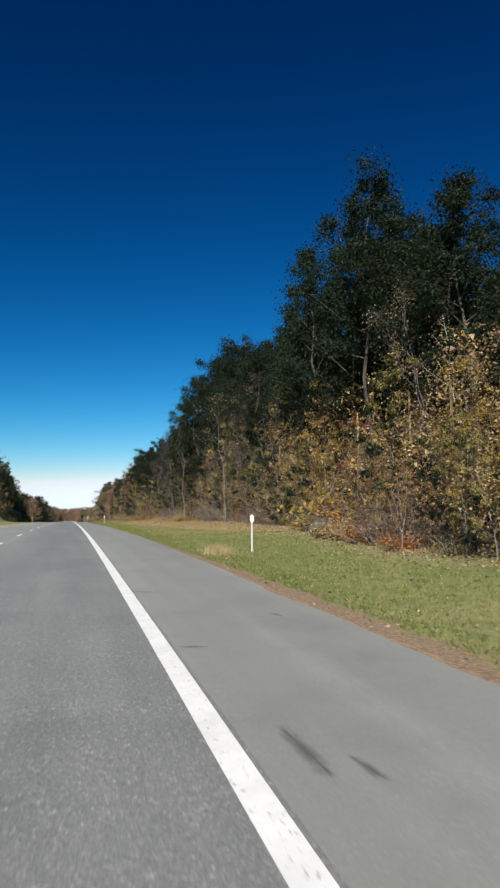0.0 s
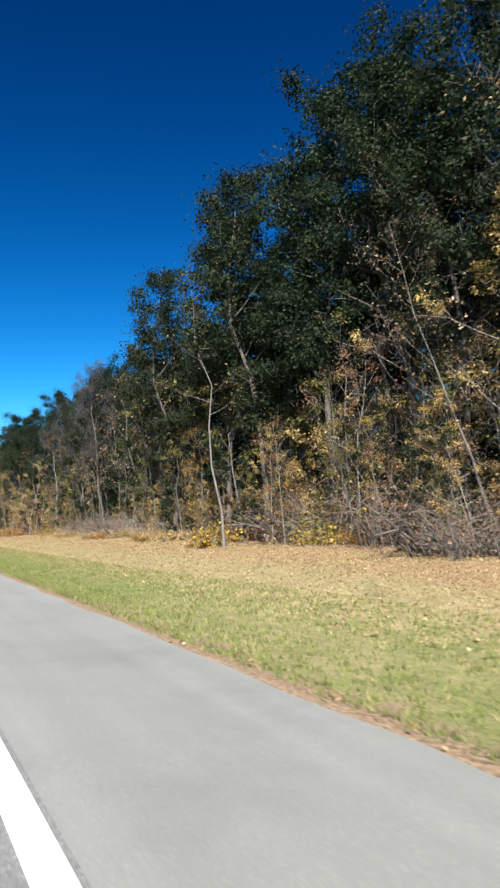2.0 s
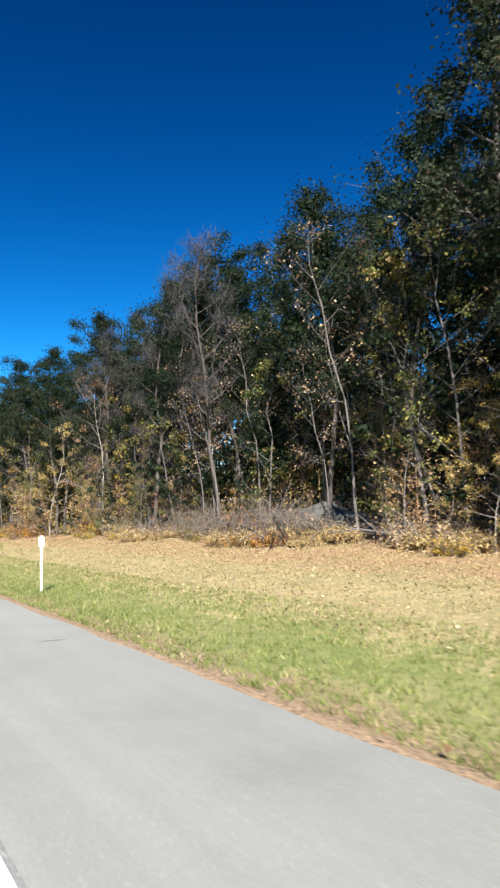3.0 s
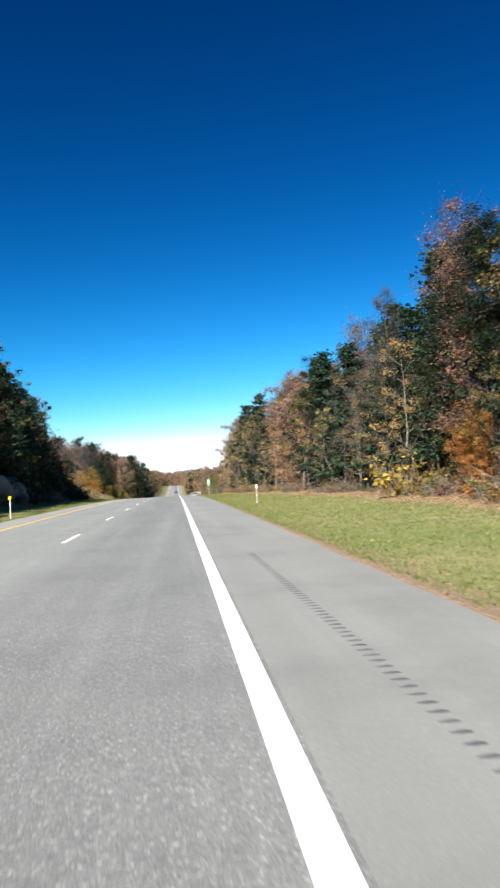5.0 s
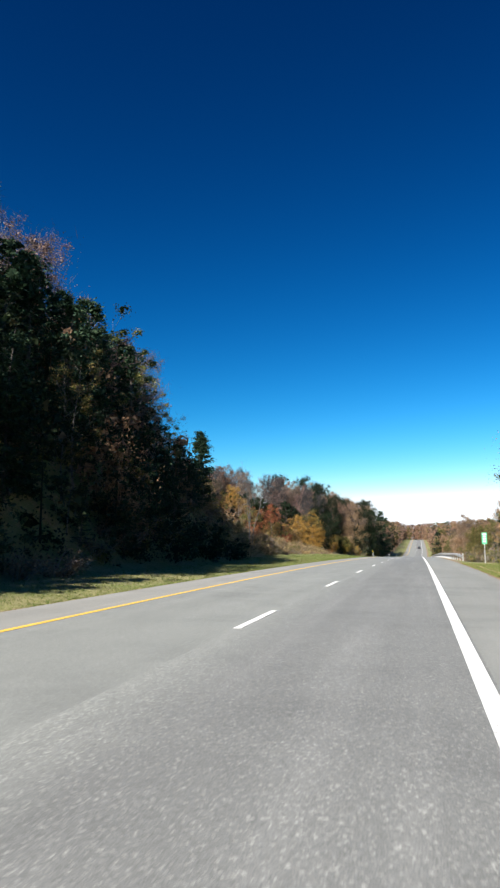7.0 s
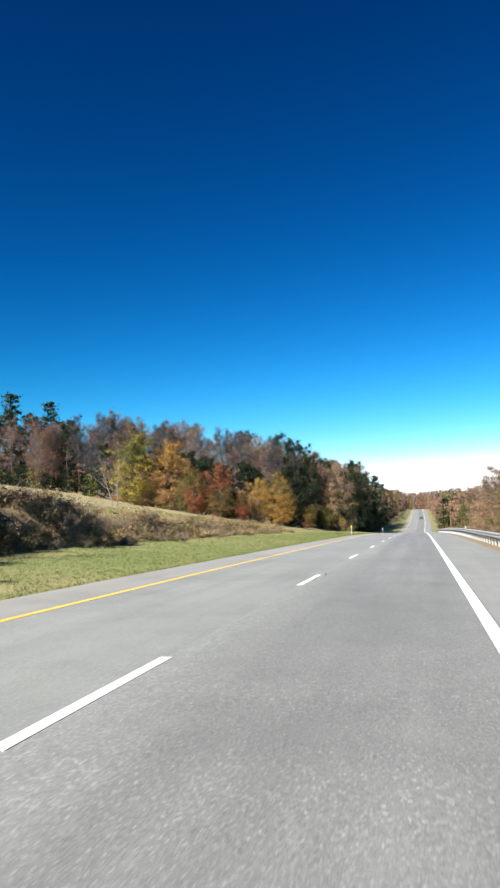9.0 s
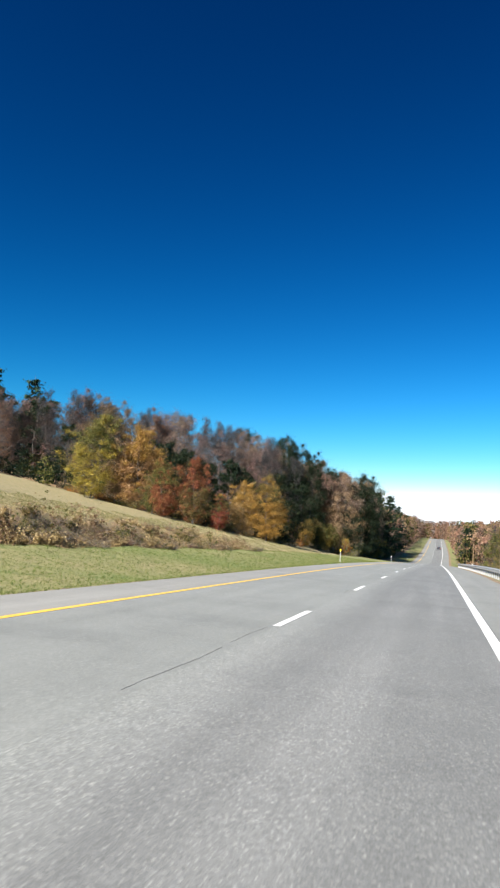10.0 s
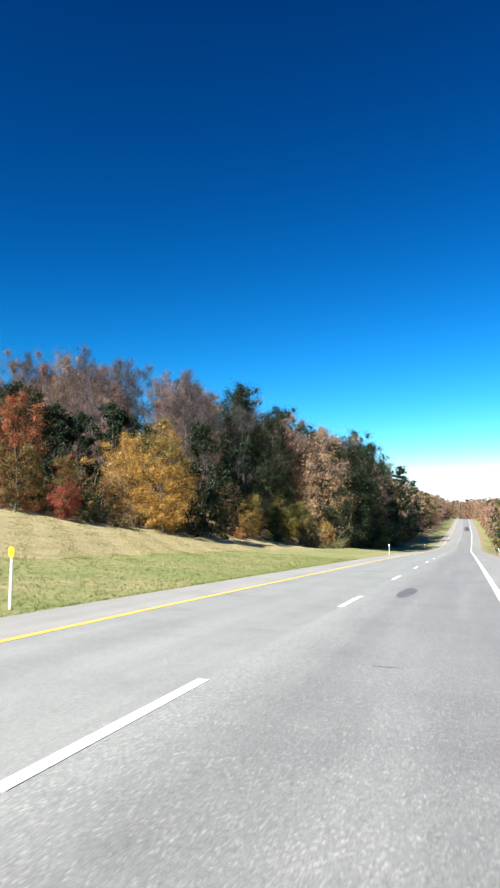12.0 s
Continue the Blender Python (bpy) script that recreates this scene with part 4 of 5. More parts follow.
y = -2.0
while y < 305:
    e = float(wood_edge(y))
    k = rng.uniform()
    warm = float(np.interp(y, [0, 20, 42, 56, 110, 150, 180, 220], [0.85, 0.9, 0.85, 0.4, 0.4, 0.35, 0.3, 0.5]))
    N.plant("sapling" if k < 0.66 else "green_sapling", e + rng.uniform(0.2, 3.2) + (4.0 if 104 < y < 119 else 0.0), y, rng.uniform(4.5, 10.5) * (0.8 if y < 32 else 1.0), rng, "woodland edge", which=None if k >= 0.66 else int(rng.choice([1, 2, 5] if y < 45 else [1, 2, 3, 5] if y < 150 else [1, 3, 3, 5])) if rng.uniform() < warm else int(rng.choice([0, 4])))
    if rng.uniform() < 0.75:
        N.plant(("brush", "brush", "brush", "orange_shrub", "green_shrub", "yellow_shrub")[rng.integers(0, 6)], e + rng.uniform(-0.3, 2.2), y + rng.uniform(0, 1), rng.uniform(0.5, 2.0), rng, "woodland brush")
    y += rng.uniform(0.9, 1.7)
y = 4.0
while y < 130:
    e = float(wood_edge(y))
    warm = float(np.interp(y, [30, 52, 110, 130], [0.9, 0.65, 0.55, 0.5]))
    k = rng.uniform()
    N.plant("sapling" if k < 0.7 else "green_sapling", e + rng.uniform(-0.2, 1.8) + (4.5 if 104 < y < 119 else 0.0), y, rng.uniform(2.2, 5.2), rng, "woodland edge", which=None if k >= 0.7 else int(rng.choice([1, 2, 5, 5])) if rng.uniform() < warm else int(rng.choice([0, 4, 3])))
    y += rng.uniform(0.6, 1.1)
y = 0.0
while y < 310:
    e = float(wood_edge(y))
    k = rng.uniform()
    N.plant("grey_tree" if k < 0.66 else ("oak" if k < 0.86 else "leaning"), e + rng.uniform(2.0, 6.5), y, canopy(y) * rng.uniform(0.5, 0.88), rng, "woodland trees")
    y += rng.uniform(1.6, 2.8)
y = 2.0
while y < 310:
    e = float(wood_edge(y))
    N.plant(("maple6", "mauve", "pine", "mauve", "bare_tall")[rng.integers(0, 5)] if y > 205 else "pine" if y > 150 and rng.uniform() < 0.5 else "oak", e + rng.uniform(1.8, 4.2), y, canopy(y) * rng.uniform(0.92, 1.02), rng, "woodland oaks")
    N.plant("oak", e + rng.uniform(4.5, 8.0), y + rng.uniform(-1.5, 1.5), canopy(y) * rng.uniform(0.85, 1.02), rng, "woodland oaks")
    y += rng.uniform(3.2, 4.8)
y = 6.0
while y < 330:
    e = float(wood_edge(y))
    N.plant("oak_back", e + rng.uniform(10, 20), y, canopy(y) * rng.uniform(0.85, 1.0), rng, "woodland oaks")
    y += rng.uniform(3.6, 5.2)
# russet and orange trees towards the end of the woods
y = 196.0
while y < 300:
    e = float(wood_edge(y))
    N.plant(("bare_tall", "pine", "maple5", "mauve", "maple6", "mauve", "grey_tree", "grey_tree")[rng.integers(0, 8)], e + rng.uniform(1.5, 7.5), y, rng.uniform(7.5, 12.5), rng, "woodland trees")
    y += rng.uniform(2.4, 4.2)
for _ in range(62):
    yy = rng.uniform(92, 128)
    N.plant(("fern", "fern", "fern", "fern", "fern", "yellow_shrub")[rng.integers(0, 6)], float(wood_edge(yy)) + rng.uniform(-1.1, 0.6), yy, rng.uniform(0.5, 1.05), rng, "dry ferns")
# the tall trees that make the skyline
for x, yy, h in ((14.0, 95.0, 17.2), (14.4, 88.8, 18.2), (14.4, 84.8, 19.0), (15.0, 80.0, 19.4), (16.2, 76.2, 20.2), (16.0, 72.2, 19.2), (17.0, 68.4, 17.4), (19.4, 63.2, 20.0), (18.4, 58.6, 17.6), (15.4, 45.5, 16.4), (14.8, 41.6, 16.0),
                 (13.6, 37.4, 17.0), (13.4, 34.0, 16.6), (13.4, 30.8, 17.2), (13.0, 26.2, 14.4), (12.6, 22.0, 13.6), (15.6, 154.0, 14.6), (14.6, 137.5, 13.8)):
    N.plant("oak", x, yy, h, rng, "woodland oaks")
# single trees that stand out along the edge
for key, x, yy, h, w in (("red_tree", 11.3, 28.4, 5.6, 0), ("maple2", 12.6, 171.5, 4.2, 0), ("mauve", 14.6, 196.0, 13.0, 1), ("bare_tall", 14.8, 121.5, 14.0, 1), ("bare_tall", 15.4, 115.0, 14.5, 0), ("bare_tall", 15.0, 128.0, 13.5, 1), ("green_sapling", 15.6, 117.5, 7.5, 0), ("green_sapling", 15.2, 123.0, 7.0, 1), ("green_sapling", 16.2, 112.0, 8.0, 1), ("green_sapling", 15.0, 127.0, 6.5, 0), ("green_sapling", 13.8, 93.5, 5.5, 1), ("pine", 13.6, 166.0, 12.5, 0), ("pine", 14.0, 177.5, 13.0, 1), ("bare_tall", 12.8, 182.0, 12.0, 0), ("bare_tall", 13.0, 199.0, 11.5, 1), ("mauve", 13.6, 172.0, 13.5, 0), ("pine", 16.0, 182.0, 14.8, 0), ("pine", 16.5, 193.0, 13.5, 1), ("pine", 14.5, 222.0, 12.5, 0), ("pine", 14.0, 231.0, 12.0, 1), ("yellow_shrub", 11.6, 178.0, 3.0, 0), ("grey_tree", 12.8, 186.0, 9.0, 0), ("grey_tree", 12.6, 192.0, 8.5, 1), ("red_tree", 11.6, 158.0, 9.5, 0), ("birch", 11.1, 20.6, 8.0, 0), ("leaning", 11.5, 22.6, 10, 1), ("leaning", 12.0, 23.6, 11, 0), ("leaning", 11.1, 22.0, 9.5, 1), ("leaning", 12.2, 84.6, 13.5, 0), ("leaning", 14.6, 103.9, 12, 1), ("leaning", 15.6, 95.4, 11, 2),
                         ("leaning", 13.2, 66.0, 13, 1), ("leaning", 12.8, 64.0, 12, 0), ("leaning", 10.9, 158.8, 10, 1), ("bare_clump", 8.6, 250.0, 10.5, 0), ("leaning", 15.5, 60.5, 13, 1)):
    N.plant(key, x, yy, h, rng, turn=0.0 if key == "leaning" else None, which=w)
for key, x, yy, h in (("yellow_shrub", 9.3, 28.2, 0.8), ("yellow_shrub", 9.7, 28.9, 0.7), ("yellow_shrub", 12.0, 86.0, 1.6), ("yellow_shrub", 13.5, 79.0, 1.5), ("orange_shrub", 13.4, 110.0, 1.0), ("orange_shrub", 13.2, 107.5, 1.0), ("orange_shrub", 9.4, 24.5, 1.3), ("orange_shrub", 9.0, 20.5, 1.1), ("fern", 9.7, 27.0, 1.1), ("fern", 10.0, 27.6, 1.0), ("fern", 9.5, 26.2, 0.7), ("orange_shrub", 12.4, 18.6, 2.6), ("orange_shrub", 12.9, 19.8, 3.0), ("orange_shrub", 12.2, 31.5, 3.0), ("yellow_shrub", 12.6, 33.0, 3.0), ("orange_shrub", 11.7, 28.6, 2.6), ("yellow_shrub", 11.9, 35.5, 2.6)):
    N.plant(key, x, yy, h, rng, "woodland brush")
for x, yy, h in ((14.9, 106.6, 2.1), (15.1, 109.6, 2.3), (15.0, 112.6, 2.4), (15.2, 115.6, 2.1), (15.4, 118.4, 1.8), (13.6, 70.5, 2.4), (14.4, 73.0, 2.8), (15.2, 76.5, 3.0), (15.8, 80.5, 2.8), (15.6, 84.0, 2.4), (10.6, 21.5, 2.2), (11.2, 24.5, 2.2), (13.8, 50.0, 2.2), (14.4, 54.0, 2.4)):
    N.plant("brush_pile", x, yy, h, rng, "brush piles")
for _ in range(14):
    yy = rng.uniform(46, 116)
    N.plant("leaning", float(wood_edge(yy)) + rng.uniform(0.3, 2.0), yy, rng.uniform(6, 11), rng, "woodland trees", turn=rng.normal(0, 0.35))
# beyond the woods: lower russet and orange growth falling away behind the guard rail
for _ in range(95):
    yy = rng.uniform(285, 520)
    x = rng.uniform(np.interp(yy, [330, 420], [9.5, 6.8]), 34)
    key = ("mauve", "maple6", "mauve", "maple5", "grey_tree", "mauve")[rng.integers(0, 6)]
    N.plant(key, x, yy, rng.uniform(8, 12) if x < 16 else rng.uniform(10, 14.5), rng, "valley trees")
for _ in range(46):
    yy = rng.uniform(262, 430)
    N.plant(("orange_shrub", "green_shrub", "brush", "sapling")[rng.integers(0, 4)], rng.uniform(5.6, 10), yy, rng.uniform(1.6, 3.2), rng, "roadside brush")

# ---------------------------------------------------------------- left-hand bank and its trees
snag = broadleaf("dead_tree", 187, 8, 1.5, 0.3, "dry", 0, 0.1, 0.07, BARK_BIRCH, "bare whitish dead sapling on the shaded bank", limbs=18, twigs=120)
N.add("snag", snag, 8)
rng = np.random.default_rng(12)


def crest(y):
    return np.interp(y, [160, 178, 190, 215, 232, 245, 255, 265, 272, 278, 286], [14.0, 15.3, 14.3, 13.4, 15.5, 15.8, 15.5, 14.5, 12.0, 9.5, 7])


y = 166.0
while y < 284:
    base = -max(15.6, 2.2 + 0.189 * (y - 156.4))
    for row in range(5):
        x = base - row * 3.6 - rng.uniform(0, 3) - (1.0 if 197 < y < 207 else 0.0)
        k = rng.uniform()
        if row < 2:
            key = "mauve" if y > 228 and k > 0.72 else "spruce" if k < 0.36 else "sapling" if k < 0.56 else "green_sapling"
        else:
            key = "mauve" if y > 222 and k < 0.45 else "oak" if k < 0.48 else "pine" if k < 0.74 else "sapling" if k < 0.87 else "grey_tree"
        tail = 3.0 if 234 < y < 258 else 0.0
        hh = rng.uniform(5, 8.5) + tail if row == 0 else rng.uniform(8, 11.5) + tail * 0.7 if row == 1 else float(crest(y)) * rng.uniform(0.8, 1.05)
        N.plant(key, x, y + rng.uniform(-1.5, 1.5), hh, rng, "bank trees", which=int(rng.choice([0, 4, 3, 5], p=[0.44, 0.44, 0.06, 0.06])) if key == "sapling" else None)
    if rng.uniform() < 0.8:
        N.plant(("brush", "green_shrub", "brush")[rng.integers(0, 3)], base + rng.uniform(-1, 1.5), y, rng.uniform(0.9, 1.8), rng, "bank brush")
    y += rng.uniform(2.2, 3.6)
for _ in range(150):
    yy = rng.uniform(168, 262)
    x = -rng.uniform(max(13.9, 1.5 + 0.165 * (yy - 156.4)), max(19.5, 5 + 0.19 * (yy - 156.4)))
    k = rng.uniform()
    if 198 < yy < 207 and x > -16.6:
        continue
    N.plant("spruce" if k < 0.28 else "green_shrub" if k < 0.55 else "brush" if k < 0.78 else "green_sapling", x, yy, rng.uniform(2.2, 5.0) if k < 0.28 else rng.uniform(0.9, 2.2) if k < 0.78 else rng.uniform(2.5, 5), rng, "bank brush")
for _ in range(12):
    N.plant("oak_back", rng.uniform(-60, -36), rng.uniform(170, 282), rng.uniform(13, 17), rng, "bank trees")
# the two spruces at y 195 and 197 are added to shade the rock ledge
for x, yy, key, h, w in ((-18.4, 275.2, "bare_clump", 9.8, 0), (-25.5, 279.5, "pine", 11.2, 0), (-17.2, 200.0, "snag", 7.0, 0), (-18.6, 195.0, "spruce", 9.5, 0), (-17.2, 197.0, "spruce", 7.5, 0), (-17.6, 199.4, "green_sapling", 6.5, 0), (-24.2, 275.5, "pine", 10.5, 1), (-24.8, 284.0, "mauve", 7.0, 1), (-28.5, 287.0, "mauve", 8.5, 2), (-26.5, 290.0, "spruce", 5.0, 0), (-27.0, 279.0, "maple3", 6.5, 0), (-34.0, 330.0, "dead", 7.2, 0), (-24, 287, "green_sapling", 5.5, 0), (-27, 291, "grey_tree", 9, 0), (-30, 296, "grey_tree", 7, 1), (-33, 290, "oak", 10, 1), (-38, 296, "mauve", 10, 1), (-30, 284, "pine", 12, 0), (-44, 300, "mauve", 11, 0)):
    N.plant(key, x, yy, h, rng, which=w)
for _ in range(34):
    yy = rng.uniform(250, 292)
    N.plant(("brush", "brush", "green_shrub", "fern")[rng.integers(0, 4)], float(np.interp(yy, [250, 292], [-16.5, -20])) + rng.uniform(-4, 0.8), yy, rng.uniform(0.7, 1.5), rng, "bank brush")
for _ in range(30):
    yy = rng.uniform(258, 285)
    N.plant(("brush", "yellow_shrub", "green_shrub", "brush", "green_shrub")[rng.integers(0, 5)], float(np.interp(yy, [258, 285], [-21.5, -21.0])) - rng.uniform(-0.5, 3.0), yy, rng.uniform(0.8, 1.8), rng, "bank brush")
# shrubs and young trees along the top of the bank
for _ in range(64):
    yy = rng.uniform(258, 300)
    key = ("green_shrub", "brush", "brush", "fern", "green_sapling", "spruce", "sapling")[rng.integers(0, 7)]
    N.plant(key, float(np.interp(yy, [258, 300], [-22.5, -23.5])) - rng.uniform(0, 7.5), yy, rng.uniform(1.2, 2.4) if "sap" not in key else rng.uniform(2.2, 4.2), rng, "bank brush")
# brush strip along the foot of the meadow
for _ in range(150):
    yy = rng.uniform(284, 357)
    f = (yy - 284) / 73
    N.plant(("brush", "brush", "fern", "brush", "green_shrub")[rng.integers(0, 5)], -18.1 - 0.5 * f - (2.5 + 0.8 * f) * rng.uniform(0, 1) ** 1.2, yy, rng.uniform(0.55, 1.15) * (1.1 - 0.4 * f), rng, "meadow brush")

# ---------------------------------------------------------------- autumn trees behind the meadow
rng = np.random.default_rng(13)
for key, x, yy, h, up in (("maple1", -61.6, 401, 15, 1.0), ("maple8", -54, 404.5, 14.5, 1.0), ("maple6", -60, 409, 12, 1.0), ("maple3", -46, 398, 9.5, 1.0), ("maple4", -41, 398.5, 9.5, 1.1), ("maple8", -35.2, 410, 9.5, 1.0), ("maple3", -37, 400.5, 6.0, 1.0), ("maple1", -27, 428, 5.5, 1.0), ("maple1", -24.5, 438, 5, 1.0), ("maple2", -21.5, 450, 4, 1.0), ("maple1", -19.5, 462, 5, 1.0), ("maple1", -17.3, 480, 6, 1.0), ("maple0", -30.6, 409, 11.5, 1.0),
                          ("maple6", -35.6, 468, 12.5, 1.4), ("maple6", -26.5, 482, 16, 1.3), ("maple6", -24.5, 474, 12, 1.1), ("maple0", -35.5, 447, 6, 0.8), ("maple2", -30, 460, 7, 0.9), ("maple1", -18.5, 486, 7.5, 1.0), ("maple5", -21.5, 462, 5, 1.0),
                          ("maple7", -44.6, 477, 15, 1.45), ("maple7", -51, 466, 15, 1.42), ("maple7", -38.5, 487, 15.5, 1.4), ("maple7", -31, 478, 13, 1.2), ("mauve", -22, 480, 18, 1.0), ("mauve", -19, 492, 17, 1.0), ("pine", -18, 546, 22, 1.0), ("pine", -18, 495, 18.5, 1.0), ("pine", -18.5, 580, 19, 1.0), ("pine", -19.5, 563, 20, 1.0), ("maple7", -18, 500, 12, 1.2), ("maple7", -21, 505, 16, 1.42), ("maple7", -21.5, 477, 15, 1.4), ("maple7", -28, 473, 14, 1.4), ("maple7", -30, 450, 13.5, 1.38), ("maple7", -36, 450, 15, 1.38), ("maple6", -45, 451, 14, 1.38), ("maple7", -41, 455, 13.5, 1.3),
                          ("maple5", -49.5, 401, 7, 1.0), ("maple5", -29, 452, 8, 1.0), ("spruce", -98, 440, 18, 1.0), ("oak_back", -92, 430, 18, 1.0), ("oak_back", -101, 425, 20, 1.0), ("green_sapling", -51, 402, 5, 1.0), ("green_sapling", -33, 436, 8, 1.0), ("green_sapling", -26, 466, 7, 1.0), ("spruce", -22.5, 466, 6.5, 1.0), ("bare_tall", -44, 428, 21, 1.0), ("bare_tall", -48, 424, 21, 1.0)):
    N.plant(key, x, yy, h, rng, "meadow trees", tall=up)
for x, yy, h in ((-124, 478, 30), (-137, 474, 33), (-113, 471, 23)):
    N.plant("spruce", x, yy, h, rng, "meadow trees", "tall broad dark pine behind the meadow")
for _ in range(84):
    x = rng.uniform(-112, -34)
    yy = 418 - (x + 34) * 0.05 + rng.uniform(1, 50)
    k = rng.uniform()
    N.plant("mauve" if k < 0.42 else "bare_tall", x, yy, rng.uniform(17.3, 22.6) * np.interp(x, [-100, -72], [0.6, 1.0]) + 0.13 * max(0.0, -63 - x), rng, "hillside trees")
for _ in range(30):
    x = rng.uniform(-130, -68)
    N.plant(("mauve", "oak_back", "bare_tall")[rng.integers(0, 3)], x, rng.uniform(404, 470), rng.uniform(9, 15) + 0.13 * max(0.0, -63 - x), rng, "hillside trees")
for _ in range(26):
    x = rng.uniform(-66, -28)
    N.plant("oak_back", x, np.interp(x, [-66, -46, -34, -28], [412, 408, 417, 424]) + rng.uniform(0, 7), rng.uniform(10.5, 14.5), rng, "hillside trees", tall=1.0)
for _ in range(40):
    yy = rng.uniform(455, 565)
    N.plant(("maple7", "mauve", "maple6", "oak_back", "maple7", "maple5")[rng.integers(0, 6)], rng.uniform(-36, -18.5), yy, rng.uniform(16, 21), rng, "roadside trees")
for _ in range(44):
    x = rng.uniform(-64, -32)
    N.plant(("green_sapling", "green_sapling", "sapling", "spruce", "green_shrub")[rng.integers(0, 5)], x, 409 - (x + 34) * 0.04 + rng.uniform(0, 10), rng.uniform(2.5, 5.5), rng, "meadow brush")
for _ in range(55):
    yy = rng.uniform(428, 560)
    N.plant(("green_sapling", "spruce", "sapling", "green_shrub", "maple5")[rng.integers(0, 5)], float(np.interp(yy, [428, 450, 470], [-29, -19.5, -17])) - rng.uniform(0, 5), yy, rng.uniform(2.5, 6.5), rng, "roadside trees")
for _ in range(26):
    x = rng.uniform(-70, -20)
    N.plant("green_shrub" if rng.uniform() < 0.6 else "orange_shrub", x, np.interp(x, [-70, -34, -20], [406, 405, 452]) + rng.uniform(-2, 2), rng.uniform(1.5, 3), rng, "meadow brush")
N.clear()


# ---------------------------------------------------------------- far woods
def far_woods(name, seed, colours, spots, label, n=110, leaf=0.8, wide=0.25, category="woods", knots=9, per=14, heart=0.5):
    """Crowds of crowns too far off to count."""
    r = np.random.default_rng(seed)
    sets = [Soup() for _ in colours]
    for x, yy, h in spots:
        x = x + float(bend(yy))
        k = r.integers(0, len(colours))
        z0 = land_z(x, yy)
        th, u = r.uniform(0, 6.28, n), r.uniform(0, 1, n)
        rad = h * wide * np.sqrt(r.uniform(0.15, 1, n)) * np.sin(np.pi * np.clip(0.1 + u * 0.88, 0, 1)) ** 0.6
        c = np.stack([x + np.cos(th) * rad, yy + np.sin(th) * rad, z0 + h * (0.05 + 0.95 * u)], 1) + r.normal(0, 0.3, (n, 3))
        sets[k].add(*leaf_tris(c, r, leaf, 0.3))
        q = r.integers(0, n, knots)
        hub = c[q] * np.array([0.8, 0.8, 1]) + np.array([x, yy, 0]) * np.array([0.2, 0.2, 0])
        sets[k].add(*leaf_balls(hub, h * wide * r.uniform(0.2, 0.45, knots), per, r, leaf, 0.75, heart))
        sets[k].tube([(x, yy, z0 - 0.3), (x, yy, z0 + h * 0.8)], [0.014 * h, 0.005 * h], 4)
    for c, s in zip(colours, sets):
        if s.n:
            tagged(new(name, s.mesh(name, LEAF[c])), label % c.replace("oak", "green"), category, "", "stuff")


rng = np.random.default_rng(14)
spots = []
for _ in range(330):
    yy = rng.uniform(540, 960)
    spots.append((-17 - abs(rng.normal(0, 14)), yy, rng.uniform(11, 17)))
    spots.append((5.8 + abs(rng.normal(0, 12)), rng.uniform(470, 960), rng.uniform(8, 13)))
for _ in range(460):
    spots.append((rng.uniform(-80, 90), rng.uniform(905, 1010), rng.uniform(12, 17)))
for _ in range(200):
    spots.append((rng.uniform(36, 160), rng.uniform(300, 900), rng.uniform(10, 16)))
for _ in range(160):
    spots.append((rng.uniform(-260, -110), rng.uniform(430, 700), rng.uniform(12, 18)))
spots = [s for s in spots if not (-12 < s[0] < 5.5 and s[1] < 900)]
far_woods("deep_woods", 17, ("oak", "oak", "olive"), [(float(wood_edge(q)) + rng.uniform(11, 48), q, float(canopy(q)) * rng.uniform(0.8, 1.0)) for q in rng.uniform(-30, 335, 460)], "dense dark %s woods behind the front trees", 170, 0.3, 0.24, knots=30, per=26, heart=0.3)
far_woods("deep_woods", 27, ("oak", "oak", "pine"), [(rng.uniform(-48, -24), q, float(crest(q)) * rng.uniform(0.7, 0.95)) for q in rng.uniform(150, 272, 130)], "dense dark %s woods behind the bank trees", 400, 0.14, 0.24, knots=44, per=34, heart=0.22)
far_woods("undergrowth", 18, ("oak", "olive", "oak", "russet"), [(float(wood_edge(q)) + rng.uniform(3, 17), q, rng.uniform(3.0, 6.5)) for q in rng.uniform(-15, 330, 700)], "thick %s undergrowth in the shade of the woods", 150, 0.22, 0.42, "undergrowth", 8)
far_woods("thicket", 36, ("fern", "ochre", "salmon", "ochre", "russet", "ochre"), [(float(wood_edge(q)) + rng.uniform(0.6, 4.0), q, rng.uniform(2.5, 7.5)) for q in rng.uniform(-8, 50, 130)] + [(float(wood_edge(q)) + rng.uniform(0.6, 3.0), q, rng.uniform(1.2, 3.4)) for q in rng.uniform(50, 95, 60)] + [(float(wood_edge(q)) + rng.uniform(0.4, 2.5) + (2.5 if 104 < q < 119 else 0.0), q, rng.uniform(1.5, 4.0)) for q in rng.uniform(95, 142, 50)], "tan and gold %s thicket of young leafy growth before the dark trees", 420, 0.085, 0.36, "thicket", 14, 34, 0.2)
far_woods("undergrowth", 34, ("oak", "olive", "oak"), [(float(wood_edge(q)) + rng.uniform(4, 8), q, rng.uniform(3.5, 6.5)) for q in rng.uniform(100, 124, 60)], "thick %s undergrowth behind the brush piles", 170, 0.16, 0.42, "undergrowth", 10)
far_woods("undergrowth", 19, ("oak", "oak", "russet", "pine"), [(rng.uniform(-42, -15.4 - 0.25 * max(0.0, q - 240)) - (1.2 if 198 < q < 207 else 0.0), q, rng.uniform(2.5, 7)) for q in rng.uniform(160, 268, 330)], "thick %s undergrowth on the shaded bank", 300, 0.14, 0.42, "undergrowth", 10, 22)
